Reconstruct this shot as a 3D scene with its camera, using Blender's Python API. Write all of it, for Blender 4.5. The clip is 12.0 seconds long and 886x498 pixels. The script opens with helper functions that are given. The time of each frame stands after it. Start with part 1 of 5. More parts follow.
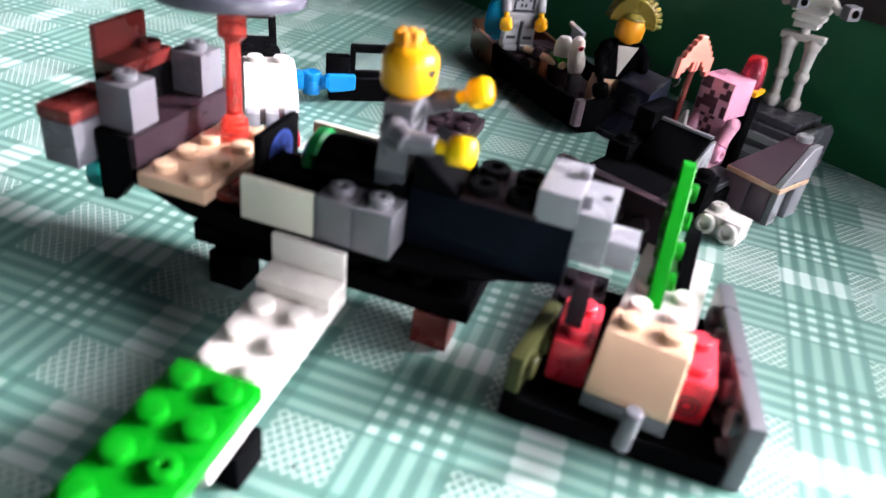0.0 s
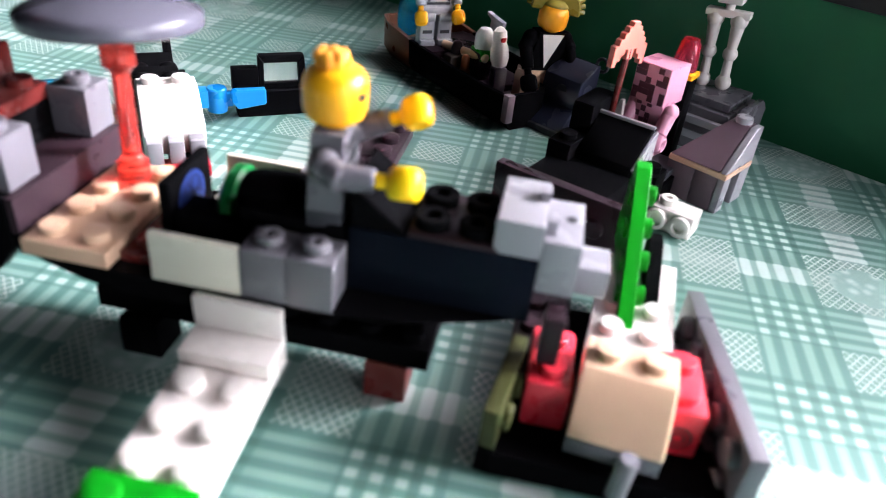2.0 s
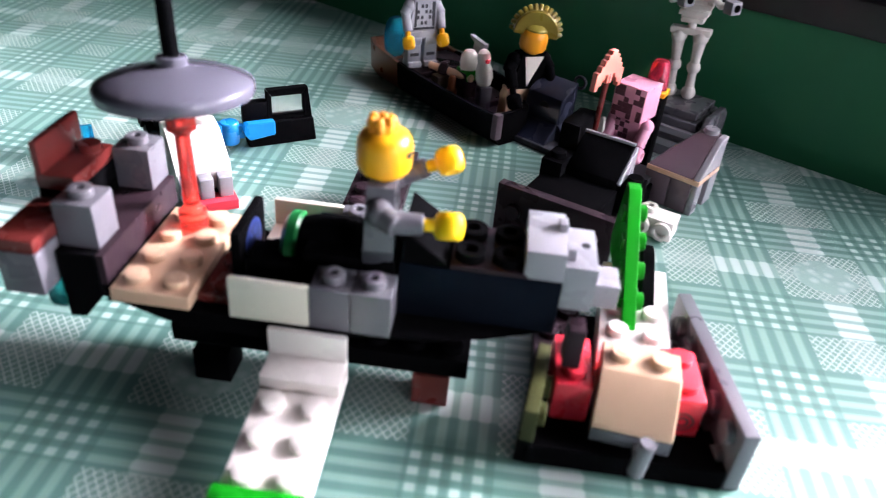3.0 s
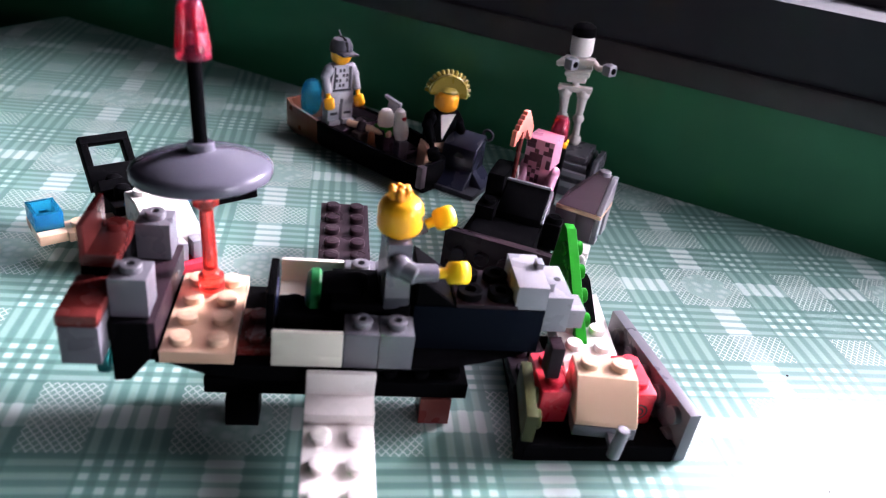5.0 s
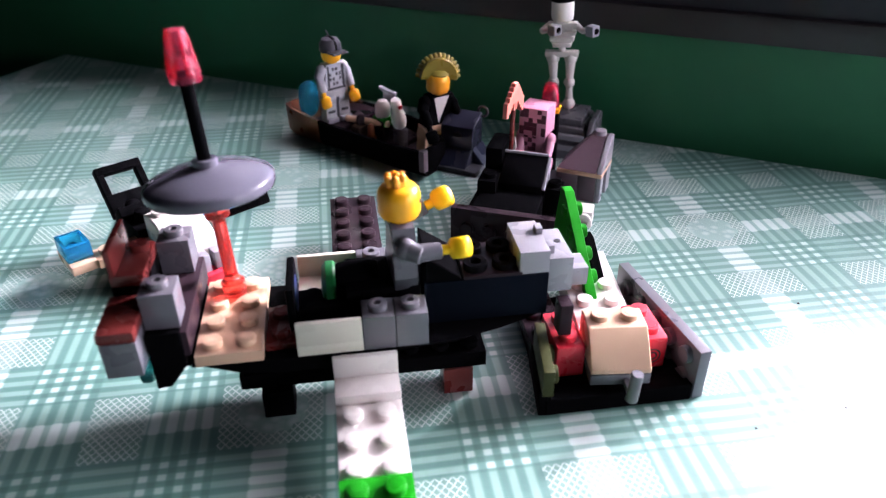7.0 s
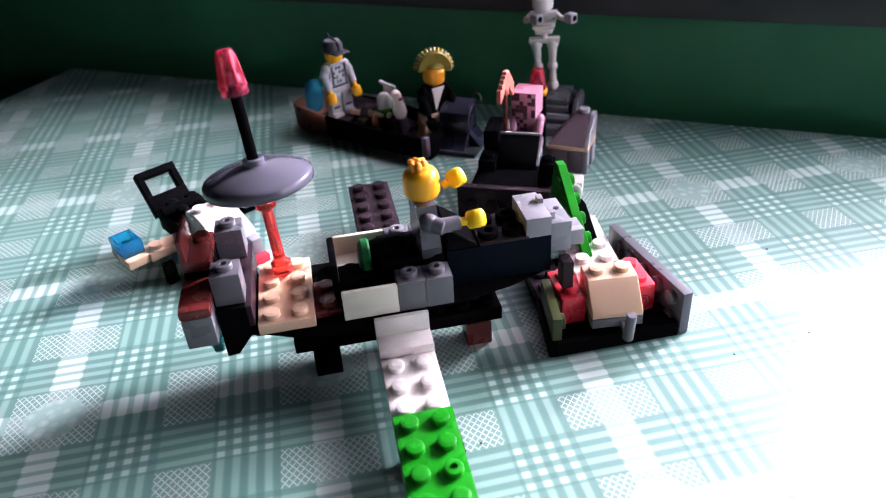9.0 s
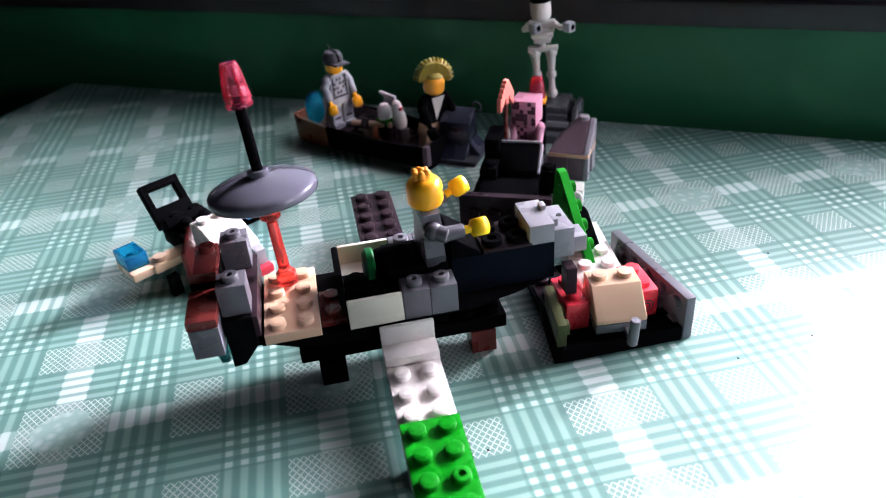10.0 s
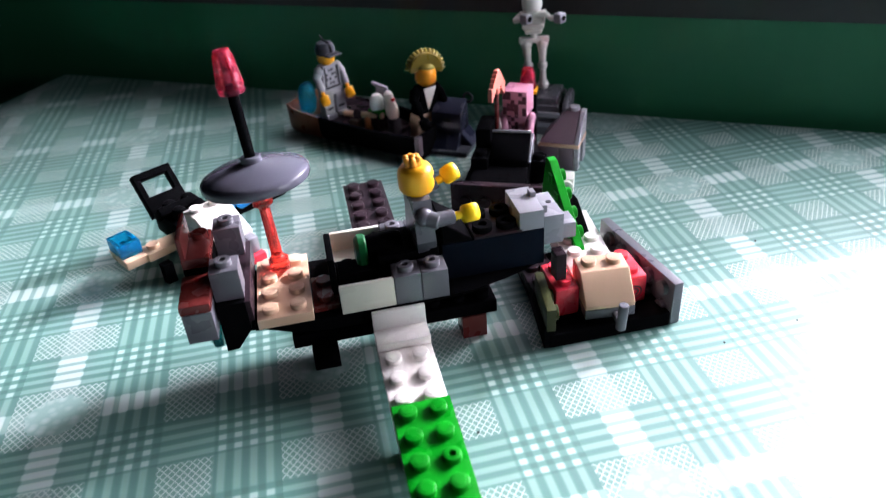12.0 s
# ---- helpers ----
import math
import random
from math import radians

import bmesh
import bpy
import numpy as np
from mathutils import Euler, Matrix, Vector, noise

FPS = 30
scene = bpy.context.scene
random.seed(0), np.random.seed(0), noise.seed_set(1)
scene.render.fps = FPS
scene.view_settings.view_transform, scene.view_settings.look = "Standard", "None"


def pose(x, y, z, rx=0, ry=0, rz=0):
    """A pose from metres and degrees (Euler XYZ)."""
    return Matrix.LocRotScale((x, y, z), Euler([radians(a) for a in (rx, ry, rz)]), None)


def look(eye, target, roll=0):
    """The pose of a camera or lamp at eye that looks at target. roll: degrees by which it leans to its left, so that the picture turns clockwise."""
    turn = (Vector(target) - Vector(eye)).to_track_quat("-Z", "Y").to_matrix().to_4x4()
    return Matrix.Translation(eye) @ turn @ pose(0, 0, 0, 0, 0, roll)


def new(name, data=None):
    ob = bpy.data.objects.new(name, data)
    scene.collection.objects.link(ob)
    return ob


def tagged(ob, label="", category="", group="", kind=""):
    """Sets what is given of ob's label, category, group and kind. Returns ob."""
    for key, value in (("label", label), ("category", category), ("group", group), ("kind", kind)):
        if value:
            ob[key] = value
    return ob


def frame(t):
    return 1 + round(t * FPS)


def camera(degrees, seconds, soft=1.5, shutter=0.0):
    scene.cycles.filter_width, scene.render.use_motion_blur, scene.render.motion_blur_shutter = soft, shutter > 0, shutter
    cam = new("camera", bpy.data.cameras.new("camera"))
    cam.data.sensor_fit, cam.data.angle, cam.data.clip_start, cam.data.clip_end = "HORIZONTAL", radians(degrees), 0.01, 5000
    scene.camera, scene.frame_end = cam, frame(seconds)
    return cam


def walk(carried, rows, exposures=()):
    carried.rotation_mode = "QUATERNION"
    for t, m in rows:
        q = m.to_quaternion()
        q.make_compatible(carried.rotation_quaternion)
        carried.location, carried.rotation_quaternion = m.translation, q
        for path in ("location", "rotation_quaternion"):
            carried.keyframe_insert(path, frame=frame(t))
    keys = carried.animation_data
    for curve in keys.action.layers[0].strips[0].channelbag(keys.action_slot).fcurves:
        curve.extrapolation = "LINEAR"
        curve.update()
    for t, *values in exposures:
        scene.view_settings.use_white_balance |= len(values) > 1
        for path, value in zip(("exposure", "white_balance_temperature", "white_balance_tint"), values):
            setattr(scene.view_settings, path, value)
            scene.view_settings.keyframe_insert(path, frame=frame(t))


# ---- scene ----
cam = camera(62.32, 12.0, 1.05, 0.5)
cam.data.dof.use_dof, cam.data.dof.focus_distance, cam.data.dof.aperture_fstop = True, 0.235, 15.0
PATH = [
    (0, (0.06235, -0.10901, 0.10138), (0.01010, 0.09440, -0.03423), 8.44),
    (0.5, (0.07272, -0.11393, 0.11676), (0.01731, 0.08723, -0.02096), 6.02),
    (1, (0.07267, -0.11597, 0.11004), (0.02275, 0.08834, -0.02512), 7.14),
    (1.5, (0.06307, -0.09734, 0.09931), (0.02705, 0.11083, -0.03436), 6.26),
    (2, (0.05275, -0.09172, 0.09981), (0.02655, 0.11585, -0.03704), 6.63),
    (2.5, (0.04227, -0.09520, 0.11160), (0.02194, 0.11155, -0.02746), 5.48),
    (2.7, (0.04129, -0.09999, 0.11433), (0.02282, 0.10638, -0.02558), 5.20),
    (4.3, (0.01221, -0.13106, 0.12995), (0.04633, 0.07924, -0.00084), 10.11),
    (4.5, (0.00756, -0.13233, 0.13131), (0.04418, 0.08027, 0.00497), 9.93),
    (5, (0.00227, -0.13145, 0.13273), (0.04259, 0.08128, 0.00775), 8.63),
    (5.5, (0.00244, -0.12989, 0.13292), (0.03952, 0.08293, 0.00708), 5.73),
    (6, (0.00425, -0.13015, 0.13487), (0.04011, 0.08340, 0.00993), 4.63),
    (6.5, (0.00565, -0.13284, 0.13188), (0.04110, 0.07695, 0.00062), 3.02),
    (7, (0.00687, -0.14076, 0.13734), (0.03785, 0.06979, 0.00616), -0.42),
    (7.2, (0.00421, -0.14666, 0.14186), (0.03397, 0.06342, 0.00964), -1.04),
    (8.8, (-0.00656, -0.16619, 0.15040), (0.02914, 0.04291, 0.01809), -3.11),
    (9, (-0.00631, -0.16748, 0.15198), (0.02818, 0.03922, 0.01564), -3.85),
    (9.5, (-0.00810, -0.16912, 0.15238), (0.02795, 0.03766, 0.01658), -4.47),
    (10, (-0.00801, -0.16847, 0.15246), (0.02734, 0.03983, 0.01881), -4.53),
    (10.5, (-0.00813, -0.16677, 0.15229), (0.02791, 0.04226, 0.01998), -3.60),
    (11, (-0.00723, -0.16769, 0.15244), (0.02828, 0.04290, 0.02247), -4.02),
    (11.5, (-0.00674, -0.16831, 0.15291), (0.03183, 0.04154, 0.02261), -3.56),
    (12, (-0.00817, -0.17229, 0.15140), (0.02912, 0.03477, 0.01636), -4.27),
]
walk(cam, [(t, look(eye, target, roll)) for t, eye, target, roll in PATH], [(0, 1.2, 6350, 10), (2.7, 1.33, 6250, 14), (4.3, 1.3, 6200, 24), (7.2, 1.22, 6200, 23), (8.8, 1.1, 6150, 25), (9.5, 0.97, 6140, 18), (12, 0.94, 6050, 14)])

# ---- light: daylight through the windows in the wall behind the table ----
ROOM = Matrix.Translation((-0.160, 0.361, 0.0)) @ Matrix.Rotation(radians(-32), 4, "Z")
world = bpy.data.worlds.new("sky")
scene.world = world
world.use_nodes = True
_wn = world.node_tree
_sky = _wn.nodes.new("ShaderNodeTexSky")
_sky.sky_type, _sky.sun_disc = "NISHITA", False
_sky.sun_elevation, _sky.sun_rotation = radians(24), radians(62)
_bg = _wn.nodes["Background"]
_bg.inputs["Strength"].default_value = 0.05
_wn.links.new(_sky.outputs["Color"], _bg.inputs["Color"])

# two windows side by side: x0, x1, sill, head, lamp depth, lamp power
WINDOWS = ((0.16, 0.50, 0.089, 0.34, 0.030, 0.03), (0.50, 0.90, 0.066, 0.33, 0.010, 1.2))
for wx0, wx1, wz0, wz1, deep, power in WINDOWS:
    _lamp = bpy.data.lights.new("window_light", "AREA")
    _lamp.shape, _lamp.size, _lamp.size_y = "RECTANGLE", wx1 - wx0 - 0.04, wz1 - wz0 - 0.04
    _lamp.energy, _lamp.color = power, (0.97, 0.945, 1.0)
    window_light = new("window_light", _lamp)
    window_light.matrix_world = ROOM @ look(((wx0 + wx1) / 2, deep, (wz0 + wz1) / 2), ((wx0 + wx1) / 2, -1.0, (wz0 + wz1) / 2))

# unseen window added to light figures from the right: y0, y1, sill, head, lamp power
SIDE = (-0.62, -0.10, 0.08, 0.50, 4.2)
_lamp = bpy.data.lights.new("window_light", "AREA")
_lamp.shape, _lamp.size, _lamp.size_y = "RECTANGLE", SIDE[1] - SIDE[0] - 0.04, SIDE[3] - SIDE[2] - 0.04
_lamp.energy, _lamp.color = SIDE[4], (0.97, 0.945, 1.0)
window_light = new("window_light", _lamp)
_mid = ((SIDE[0] + SIDE[1]) / 2, (SIDE[2] + SIDE[3]) / 2)
window_light.matrix_world = ROOM @ look((1.93, *_mid), (0.0, *_mid))

# veiled daylight slanting in through the same window
SUN_AZ, SUN_EL = 28.0, 24.0
_sun = bpy.data.lights.new("sun", "SUN")
_sun.energy, _sun.angle, _sun.color = 5.0, radians(10), (1.0, 0.95, 0.985)
sun = new("sun", _sun)
sun.matrix_world = look((math.cos(radians(SUN_AZ)) * math.cos(radians(SUN_EL)), math.sin(radians(SUN_AZ)) * math.cos(radians(SUN_EL)), math.sin(radians(SUN_EL))), (0, 0, 0))

# ---- materials ----
def node_material(name):
    m = bpy.data.materials.new(name)
    m.use_nodes = True
    nt = m.node_tree
    return m, nt, nt.nodes["Principled BSDF"]


def plastic(name, color, rough=0.3, wear=0.25, ior=1.45):
    """Moulded plastic: slight colour drift, fine scratches and finger smudges in the gloss."""
    m, nt, p = node_material(name)
    co = nt.nodes.new("ShaderNodeTexCoord")
    big, fine = nt.nodes.new("ShaderNodeTexNoise"), nt.nodes.new("ShaderNodeTexNoise")
    big.inputs["Scale"].default_value, fine.inputs["Scale"].default_value = 90, 1400
    big.inputs["Detail"].default_value, fine.inputs["Detail"].default_value = 3, 2
    info = nt.nodes.new("ShaderNodeObjectInfo")
    for n in (big, fine):
        nt.links.new(co.outputs["Object"], n.inputs["Vector"])
    hsv = nt.nodes.new("ShaderNodeHueSaturation")
    hsv.inputs["Color"].default_value = (*color, 1)
    drift = nt.nodes.new("ShaderNodeMapRange")
    drift.inputs["To Min"].default_value, drift.inputs["To Max"].default_value = 1 - 0.12 * wear - 0.03, 1 + 0.12 * wear + 0.03
    add = nt.nodes.new("ShaderNodeMath")
    add.operation = "MULTIPLY_ADD"
    add.inputs[1].default_value, add.inputs[2].default_value = 0.4, 0.3
    nt.links.new(info.outputs["Random"], add.inputs[0])
    mix = nt.nodes.new("ShaderNodeMath")
    mix.operation = "ADD"
    half = nt.nodes.new("ShaderNodeMath")
    half.operation = "MULTIPLY_ADD"
    half.inputs[1].default_value, half.inputs[2].default_value = 0.6, -0.3
    nt.links.new(big.outputs["Fac"], half.inputs[0])
    nt.links.new(half.outputs[0], mix.inputs[0])
    nt.links.new(add.outputs[0], mix.inputs[1])
    nt.links.new(mix.outputs[0], drift.inputs["Value"])
    nt.links.new(drift.outputs["Result"], hsv.inputs["Value"])
    nt.links.new(hsv.outputs["Color"], p.inputs["Base Color"])
    gl = nt.nodes.new("ShaderNodeMapRange")
    gl.inputs["From Min"].default_value, gl.inputs["From Max"].default_value = 0.3, 0.7
    gl.inputs["To Min"].default_value, gl.inputs["To Max"].default_value = rough - 0.08, rough + 0.12
    nt.links.new(big.outputs["Fac"], gl.inputs["Value"])
    nt.links.new(gl.outputs["Result"], p.inputs["Roughness"])
    bump = nt.nodes.new("ShaderNodeBump")
    bump.inputs["Strength"].default_value, bump.inputs["Distance"].default_value = 0.06, 0.0002
    nt.links.new(fine.outputs["Fac"], bump.inputs["Height"])
    nt.links.new(bump.outputs["Normal"], p.inputs["Normal"])
    p.inputs["IOR"].default_value = ior
    return m


def clear_plastic(name, color):
    m, nt, p = node_material(name)
    p.inputs["Base Color"].default_value = (*color, 1)
    p.inputs["Transmission Weight"].default_value = 0.85
    p.inputs["Roughness"].default_value, p.inputs["IOR"].default_value = 0.08, 1.45
    n = nt.nodes.new("ShaderNodeTexNoise")
    n.inputs["Scale"].default_value = 260
    b = nt.nodes.new("ShaderNodeBump")
    b.inputs["Strength"].default_value, b.inputs["Distance"].default_value = 0.1, 0.0004
    nt.links.new(n.outputs["Fac"], b.inputs["Height"])
    nt.links.new(b.outputs["Normal"], p.inputs["Normal"])
    return m


def painted(name, color, rough=0.6, scale=12.0, contrast=0.2, spec=0.5):
    m, nt, p = node_material(name)
    p.inputs["Specular IOR Level"].default_value = spec
    co = nt.nodes.new("ShaderNodeTexCoord")
    n1, n2 = nt.nodes.new("ShaderNodeTexNoise"), nt.nodes.new("ShaderNodeTexNoise")
    n1.inputs["Scale"].default_value, n2.inputs["Scale"].default_value = scale, scale * 22
    n1.inputs["Detail"].default_value = 6
    for n in (n1, n2):
        nt.links.new(co.outputs["Object"], n.inputs["Vector"])
    hsv = nt.nodes.new("ShaderNodeHueSaturation")
    hsv.inputs["Color"].default_value = (*color, 1)
    r = nt.nodes.new("ShaderNodeMapRange")
    r.inputs["To Min"].default_value, r.inputs["To Max"].default_value = 1 - contrast, 1 + contrast
    nt.links.new(n1.outputs["Fac"], r.inputs["Value"])
    nt.links.new(r.outputs["Result"], hsv.inputs["Value"])
    nt.links.new(hsv.outputs["Color"], p.inputs["Base Color"])
    p.inputs["Roughness"].default_value = rough
    b = nt.nodes.new("ShaderNodeBump")
    b.inputs["Strength"].default_value, b.inputs["Distance"].default_value = 0.2, 0.0006
    nt.links.new(n2.outputs["Fac"], b.inputs["Height"])
    nt.links.new(b.outputs["Normal"], p.inputs["Normal"])
    return m


def checked_cloth(name):
    """Printed table cover: four-line tartan bands in two directions, lace net where the plain bands cross."""
    m, nt, p = node_material(name)
    L = nt.links.new

    def math_node(op, a, b=None, c=None):
        n = nt.nodes.new("ShaderNodeMath")
        n.operation = op
        for i, v in enumerate((a, b, c)):
            if v is None:
                continue
            if isinstance(v, (int, float)):
                n.inputs[i].default_value = v
            else:
                L(v, n.inputs[i])
        return n.outputs[0]

    co = nt.nodes.new("ShaderNodeTexCoord")
    warp = nt.nodes.new("ShaderNodeTexNoise")
    warp.inputs["Scale"].default_value = 14
    L(co.outputs["Object"], warp.inputs["Vector"])
    sep = nt.nodes.new("ShaderNodeSeparateXYZ")
    L(co.outputs["Object"], sep.inputs[0])
    wob = math_node("MULTIPLY", math_node("SUBTRACT", warp.outputs["Fac"], 0.5), 0.0025)
    X, Y = math_node("ADD", sep.outputs["X"], wob), math_node("ADD", sep.outputs["Y"], wob)

    def ramp(fac, stops):
        r = nt.nodes.new("ShaderNodeValToRGB")
        r.color_ramp.interpolation = "LINEAR"
        els = r.color_ramp.elements
        els[0].position, els[0].color = 0.0, (stops[0][1],) * 3 + (1,)
        els[1].position, els[1].color = 1.0, (stops[-1][1],) * 3 + (1,)
        for pos, v in stops[1:-1]:
            e = els.new(pos)
            e.color = (v, v, v, 1)
        L(fac, r.inputs["Fac"])
        return r.outputs["Color"]

    def steps(cuts, first=0.0, soft=0.004):
        out, v = [(0.0, first)], first
        for pos, nv in cuts:
            out += [(pos - soft, v), (pos + soft, nv)]
            v = nv
        return out + [(1.0, v)]

    def bands(coord, start, period):
        f = math_node("FRACT", math_node("DIVIDE", math_node("SUBTRACT", coord, start), period))
        # wide lace zone 0..0.33, lines 0.33..0.57, narrow lace zone 0.57..0.76, lines 0.76..1
        w1, w2 = 0.335, 0.765
        tone = ramp(f, steps([(0.115, 0.86), (0.225, 0.30), (0.335, 0.0), (0.575, 0.30), (0.765, 0.0)], 0.30))
        four = []
        for a in (w1, w2):
            cuts = []
            for k in range(4):
                cuts += [(a + 0.012 + k * 0.056, 0.54), (a + 0.042 + k * 0.056, 0.0)]
            four.append(ramp(f, steps(cuts)))
        tone4 = math_node("MAXIMUM", four[0], four[1])
        net = ramp(f, steps([(0.335, 0.0), (0.575, 1.0), (0.76, 0.0)], 1.0))
        return math_node("MAXIMUM", tone, tone4), net, f

    tx, nx, fx = bands(X, CLOTH_X, CLOTH_PX)
    ty, ny, fy = bands(Y, CLOTH_Y, CLOTH_PY)
    level = math_node("MULTIPLY", math_node("ADD", tx, ty), 0.5)
    tone = nt.nodes.new("ShaderNodeValToRGB")
    els = tone.color_ramp.elements
    shades = ((0.0, (0.064, 0.170, 0.141)), (0.15, (0.092, 0.213, 0.180)), (0.27, (0.115, 0.244, 0.208)), (0.36, (0.155, 0.295, 0.257)),
              (0.425, (0.220, 0.358, 0.320)), (0.54, (0.450, 0.555, 0.525)), (0.70, (0.510, 0.598, 0.570)), (1.0, (0.55, 0.63, 0.605)))
    els[0].position, els[0].color = shades[0][0], (*shades[0][1], 1)
    els[1].position, els[1].color = shades[-1][0], (*shades[-1][1], 1)
    for pos, c in shades[1:-1]:
        e = els.new(pos)
        e.color = (*c, 1)
    L(level, tone.inputs["Fac"])
    # lace: crossed threads
    pitch = 0.0021
    d1 = math_node("PINGPONG", math_node("ADD", X, math_node("MULTIPLY", Y, 0.8)), pitch / 2)
    d2 = math_node("PINGPONG", math_node("SUBTRACT", X, math_node("MULTIPLY", Y, 0.8)), pitch / 2)
    thread = math_node("LESS_THAN", math_node("MINIMUM", d1, d2), 0.00021)
    lace = math_node("MULTIPLY", nx, ny)
    lacecol = nt.nodes.new("ShaderNodeMix")
    lacecol.data_type = "RGBA"
    lacecol.inputs["A"].default_value, lacecol.inputs["B"].default_value = (0.135, 0.255, 0.218, 1), (0.46, 0.545, 0.518, 1)
    broad = math_node("MULTIPLY", math_node("SUBTRACT", math_node("ADD", tx, ty), 0.60), 0.42)
    L(math_node("MAXIMUM", thread, broad), lacecol.inputs["Factor"])
    # flower medallion in the middle of the wide x wide net
    mx, my = math_node("SUBTRACT", fx, 0.17), math_node("SUBTRACT", fy, 0.17)
    rad = math_node("SQRT", math_node("ADD", math_node("MULTIPLY", mx, mx), math_node("MULTIPLY", my, my)))
    pet = nt.nodes.new("ShaderNodeTexVoronoi")
    pet.inputs["Scale"].default_value = 330
    L(co.outputs["Object"], pet.inputs["Vector"])
    inside = math_node("LESS_THAN", rad, math_node("MULTIPLY_ADD", pet.outputs["Distance"], 0.03, 0.10))
    medal = nt.nodes.new("ShaderNodeMix")
    medal.data_type = "RGBA"
    L(lacecol.outputs["Result"], medal.inputs["A"])
    petal = nt.nodes.new("ShaderNodeValToRGB")
    petal.color_ramp.elements[0].color, petal.color_ramp.elements[1].color = (0.42, 0.53, 0.50, 1), (0.25, 0.39, 0.35, 1)
    petal.color_ramp.elements[0].position, petal.color_ramp.elements[1].position = 0.15, 0.6
    L(pet.outputs["Distance"], petal.inputs["Fac"])
    L(petal.outputs["Color"], medal.inputs["B"])
    L(inside, medal.inputs["Factor"])
    allmix = nt.nodes.new("ShaderNodeMix")
    allmix.data_type = "RGBA"
    L(lace, allmix.inputs["Factor"])
    L(tone.outputs["Color"], allmix.inputs["A"])
    L(medal.outputs["Result"], allmix.inputs["B"])
    grime = nt.nodes.new("ShaderNodeTexNoise")
    grime.inputs["Scale"].default_value, grime.inputs["Detail"].default_value = 40, 5
    L(co.outputs["Object"], grime.inputs["Vector"])
    g = nt.nodes.new("ShaderNodeMapRange")
    g.inputs["To Min"].default_value, g.inputs["To Max"].default_value = 0.86, 1.12
    L(grime.outputs["Fac"], g.inputs["Value"])
    hsv = nt.nodes.new("ShaderNodeHueSaturation")
    L(allmix.outputs["Result"], hsv.inputs["Color"])
    L(g.outputs["Result"], hsv.inputs["Value"])
    L(hsv.outputs["Color"], p.inputs["Base Color"])
    p.inputs["Roughness"].default_value, p.inputs["IOR"].default_value = 0.42, 1.66
    weave = nt.nodes.new("ShaderNodeTexNoise")
    weave.inputs["Scale"].default_value = 900
    L(co.outputs["Object"], weave.inputs["Vector"])
    relief = math_node("ADD", math_node("MULTIPLY", thread, lace), math_node("MULTIPLY", weave.outputs["Fac"], 0.5))
    b = nt.nodes.new("ShaderNodeBump")
    b.inputs["Strength"].default_value, b.inputs["Distance"].default_value = 0.25, 0.0003
    L(relief, b.inputs["Height"])
    L(b.outputs["Normal"], p.inputs["Normal"])
    return m


CLOTH_X, CLOTH_PX = -0.0305, 0.0785
CLOTH_Y, CLOTH_PY = -0.0055, 0.0710

BLACK = plastic("black_plastic", (0.003, 0.003, 0.0035), 0.36, ior=1.02)
WHITE = plastic("white_plastic", (0.80, 0.74, 0.71), 0.3)
CREAM = plastic("aged_white_plastic", (0.70, 0.66, 0.56), 0.3)
GREY = plastic("grey_plastic", (0.118, 0.113, 0.132), 0.3)
LGREY = plastic("light_grey_plastic", (0.28, 0.272, 0.305), 0.3)
DGREY = plastic("dark_grey_plastic", (0.05, 0.052, 0.062), 0.3, ior=1.3)
TAN = plastic("tan_plastic", (0.72, 0.47, 0.32), 0.32)
BROWN = plastic("red_brown_plastic", (0.125, 0.020, 0.018), 0.26)
DBROWN = plastic("dark_brown_plastic", (0.024, 0.014, 0.019), 0.3, ior=1.2)
RED = plastic("red_plastic", (0.74, 0.030, 0.055), 0.3)
GREEN = plastic("green_plastic", (0.003, 0.205, 0.006), 0.3, ior=1.3)
# darker copy of GREEN: cockpit shade put into the barrel end's colour
SHADED_GREEN = plastic("shaded_green_plastic", (0.005, 0.13, 0.03), 0.28)
OLIVE = plastic("olive_plastic", (0.040, 0.043, 0.015), 0.4, ior=1.25)
BLUE = plastic("blue_plastic", (0.01, 0.22, 0.60), 0.3)
YELLOW = plastic("yellow_plastic", (0.90, 0.41, 0.006), 0.3)
LEMON = plastic("lemon_plastic", (0.96, 0.61, 0.004), 0.36, ior=1.35)
ORANGE = plastic("orange_plastic", (0.85, 0.33, 0.012), 0.35)
PINK = plastic("pink_plastic", (0.72, 0.33, 0.46), 0.3)
DPINK = plastic("dark_pink_print", (0.10, 0.03, 0.05), 0.35)
MAUVE = plastic("mauve_plastic", (0.15, 0.105, 0.13), 0.35)
DISH = plastic("slate_grey_plastic", (0.088, 0.086, 0.112), 0.16)
SLATE = plastic("dark_slate_plastic", (0.024, 0.027, 0.048), 0.24, ior=1.38)
NAVY = plastic("navy_plastic", (0.005, 0.007, 0.012), 0.34, ior=1.05)
GOLD = plastic("dull_gold_plastic", (0.20, 0.155, 0.022), 0.25)
STEEL = plastic("silver_plastic", (0.33, 0.33, 0.37), 0.28)
SALMON = plastic("salmon_plastic", (0.72, 0.20, 0.15), 0.35)
WOODBROWN = plastic("brown_boat_plastic", (0.19, 0.066, 0.034), 0.35)
TAUPE = plastic("taupe_plastic", (0.13, 0.10, 0.085), 0.35)
RUST = plastic("rust_orange_plastic", (0.42, 0.13, 0.05), 0.35)
INK = plastic("black_print", (0.02, 0.02, 0.025), 0.4)
BLUEINK = plastic("blue_print", (0.006, 0.012, 0.07), 0.3)
PALEINK = plastic("pale_blue_print", (0.03, 0.065, 0.24), 0.3)
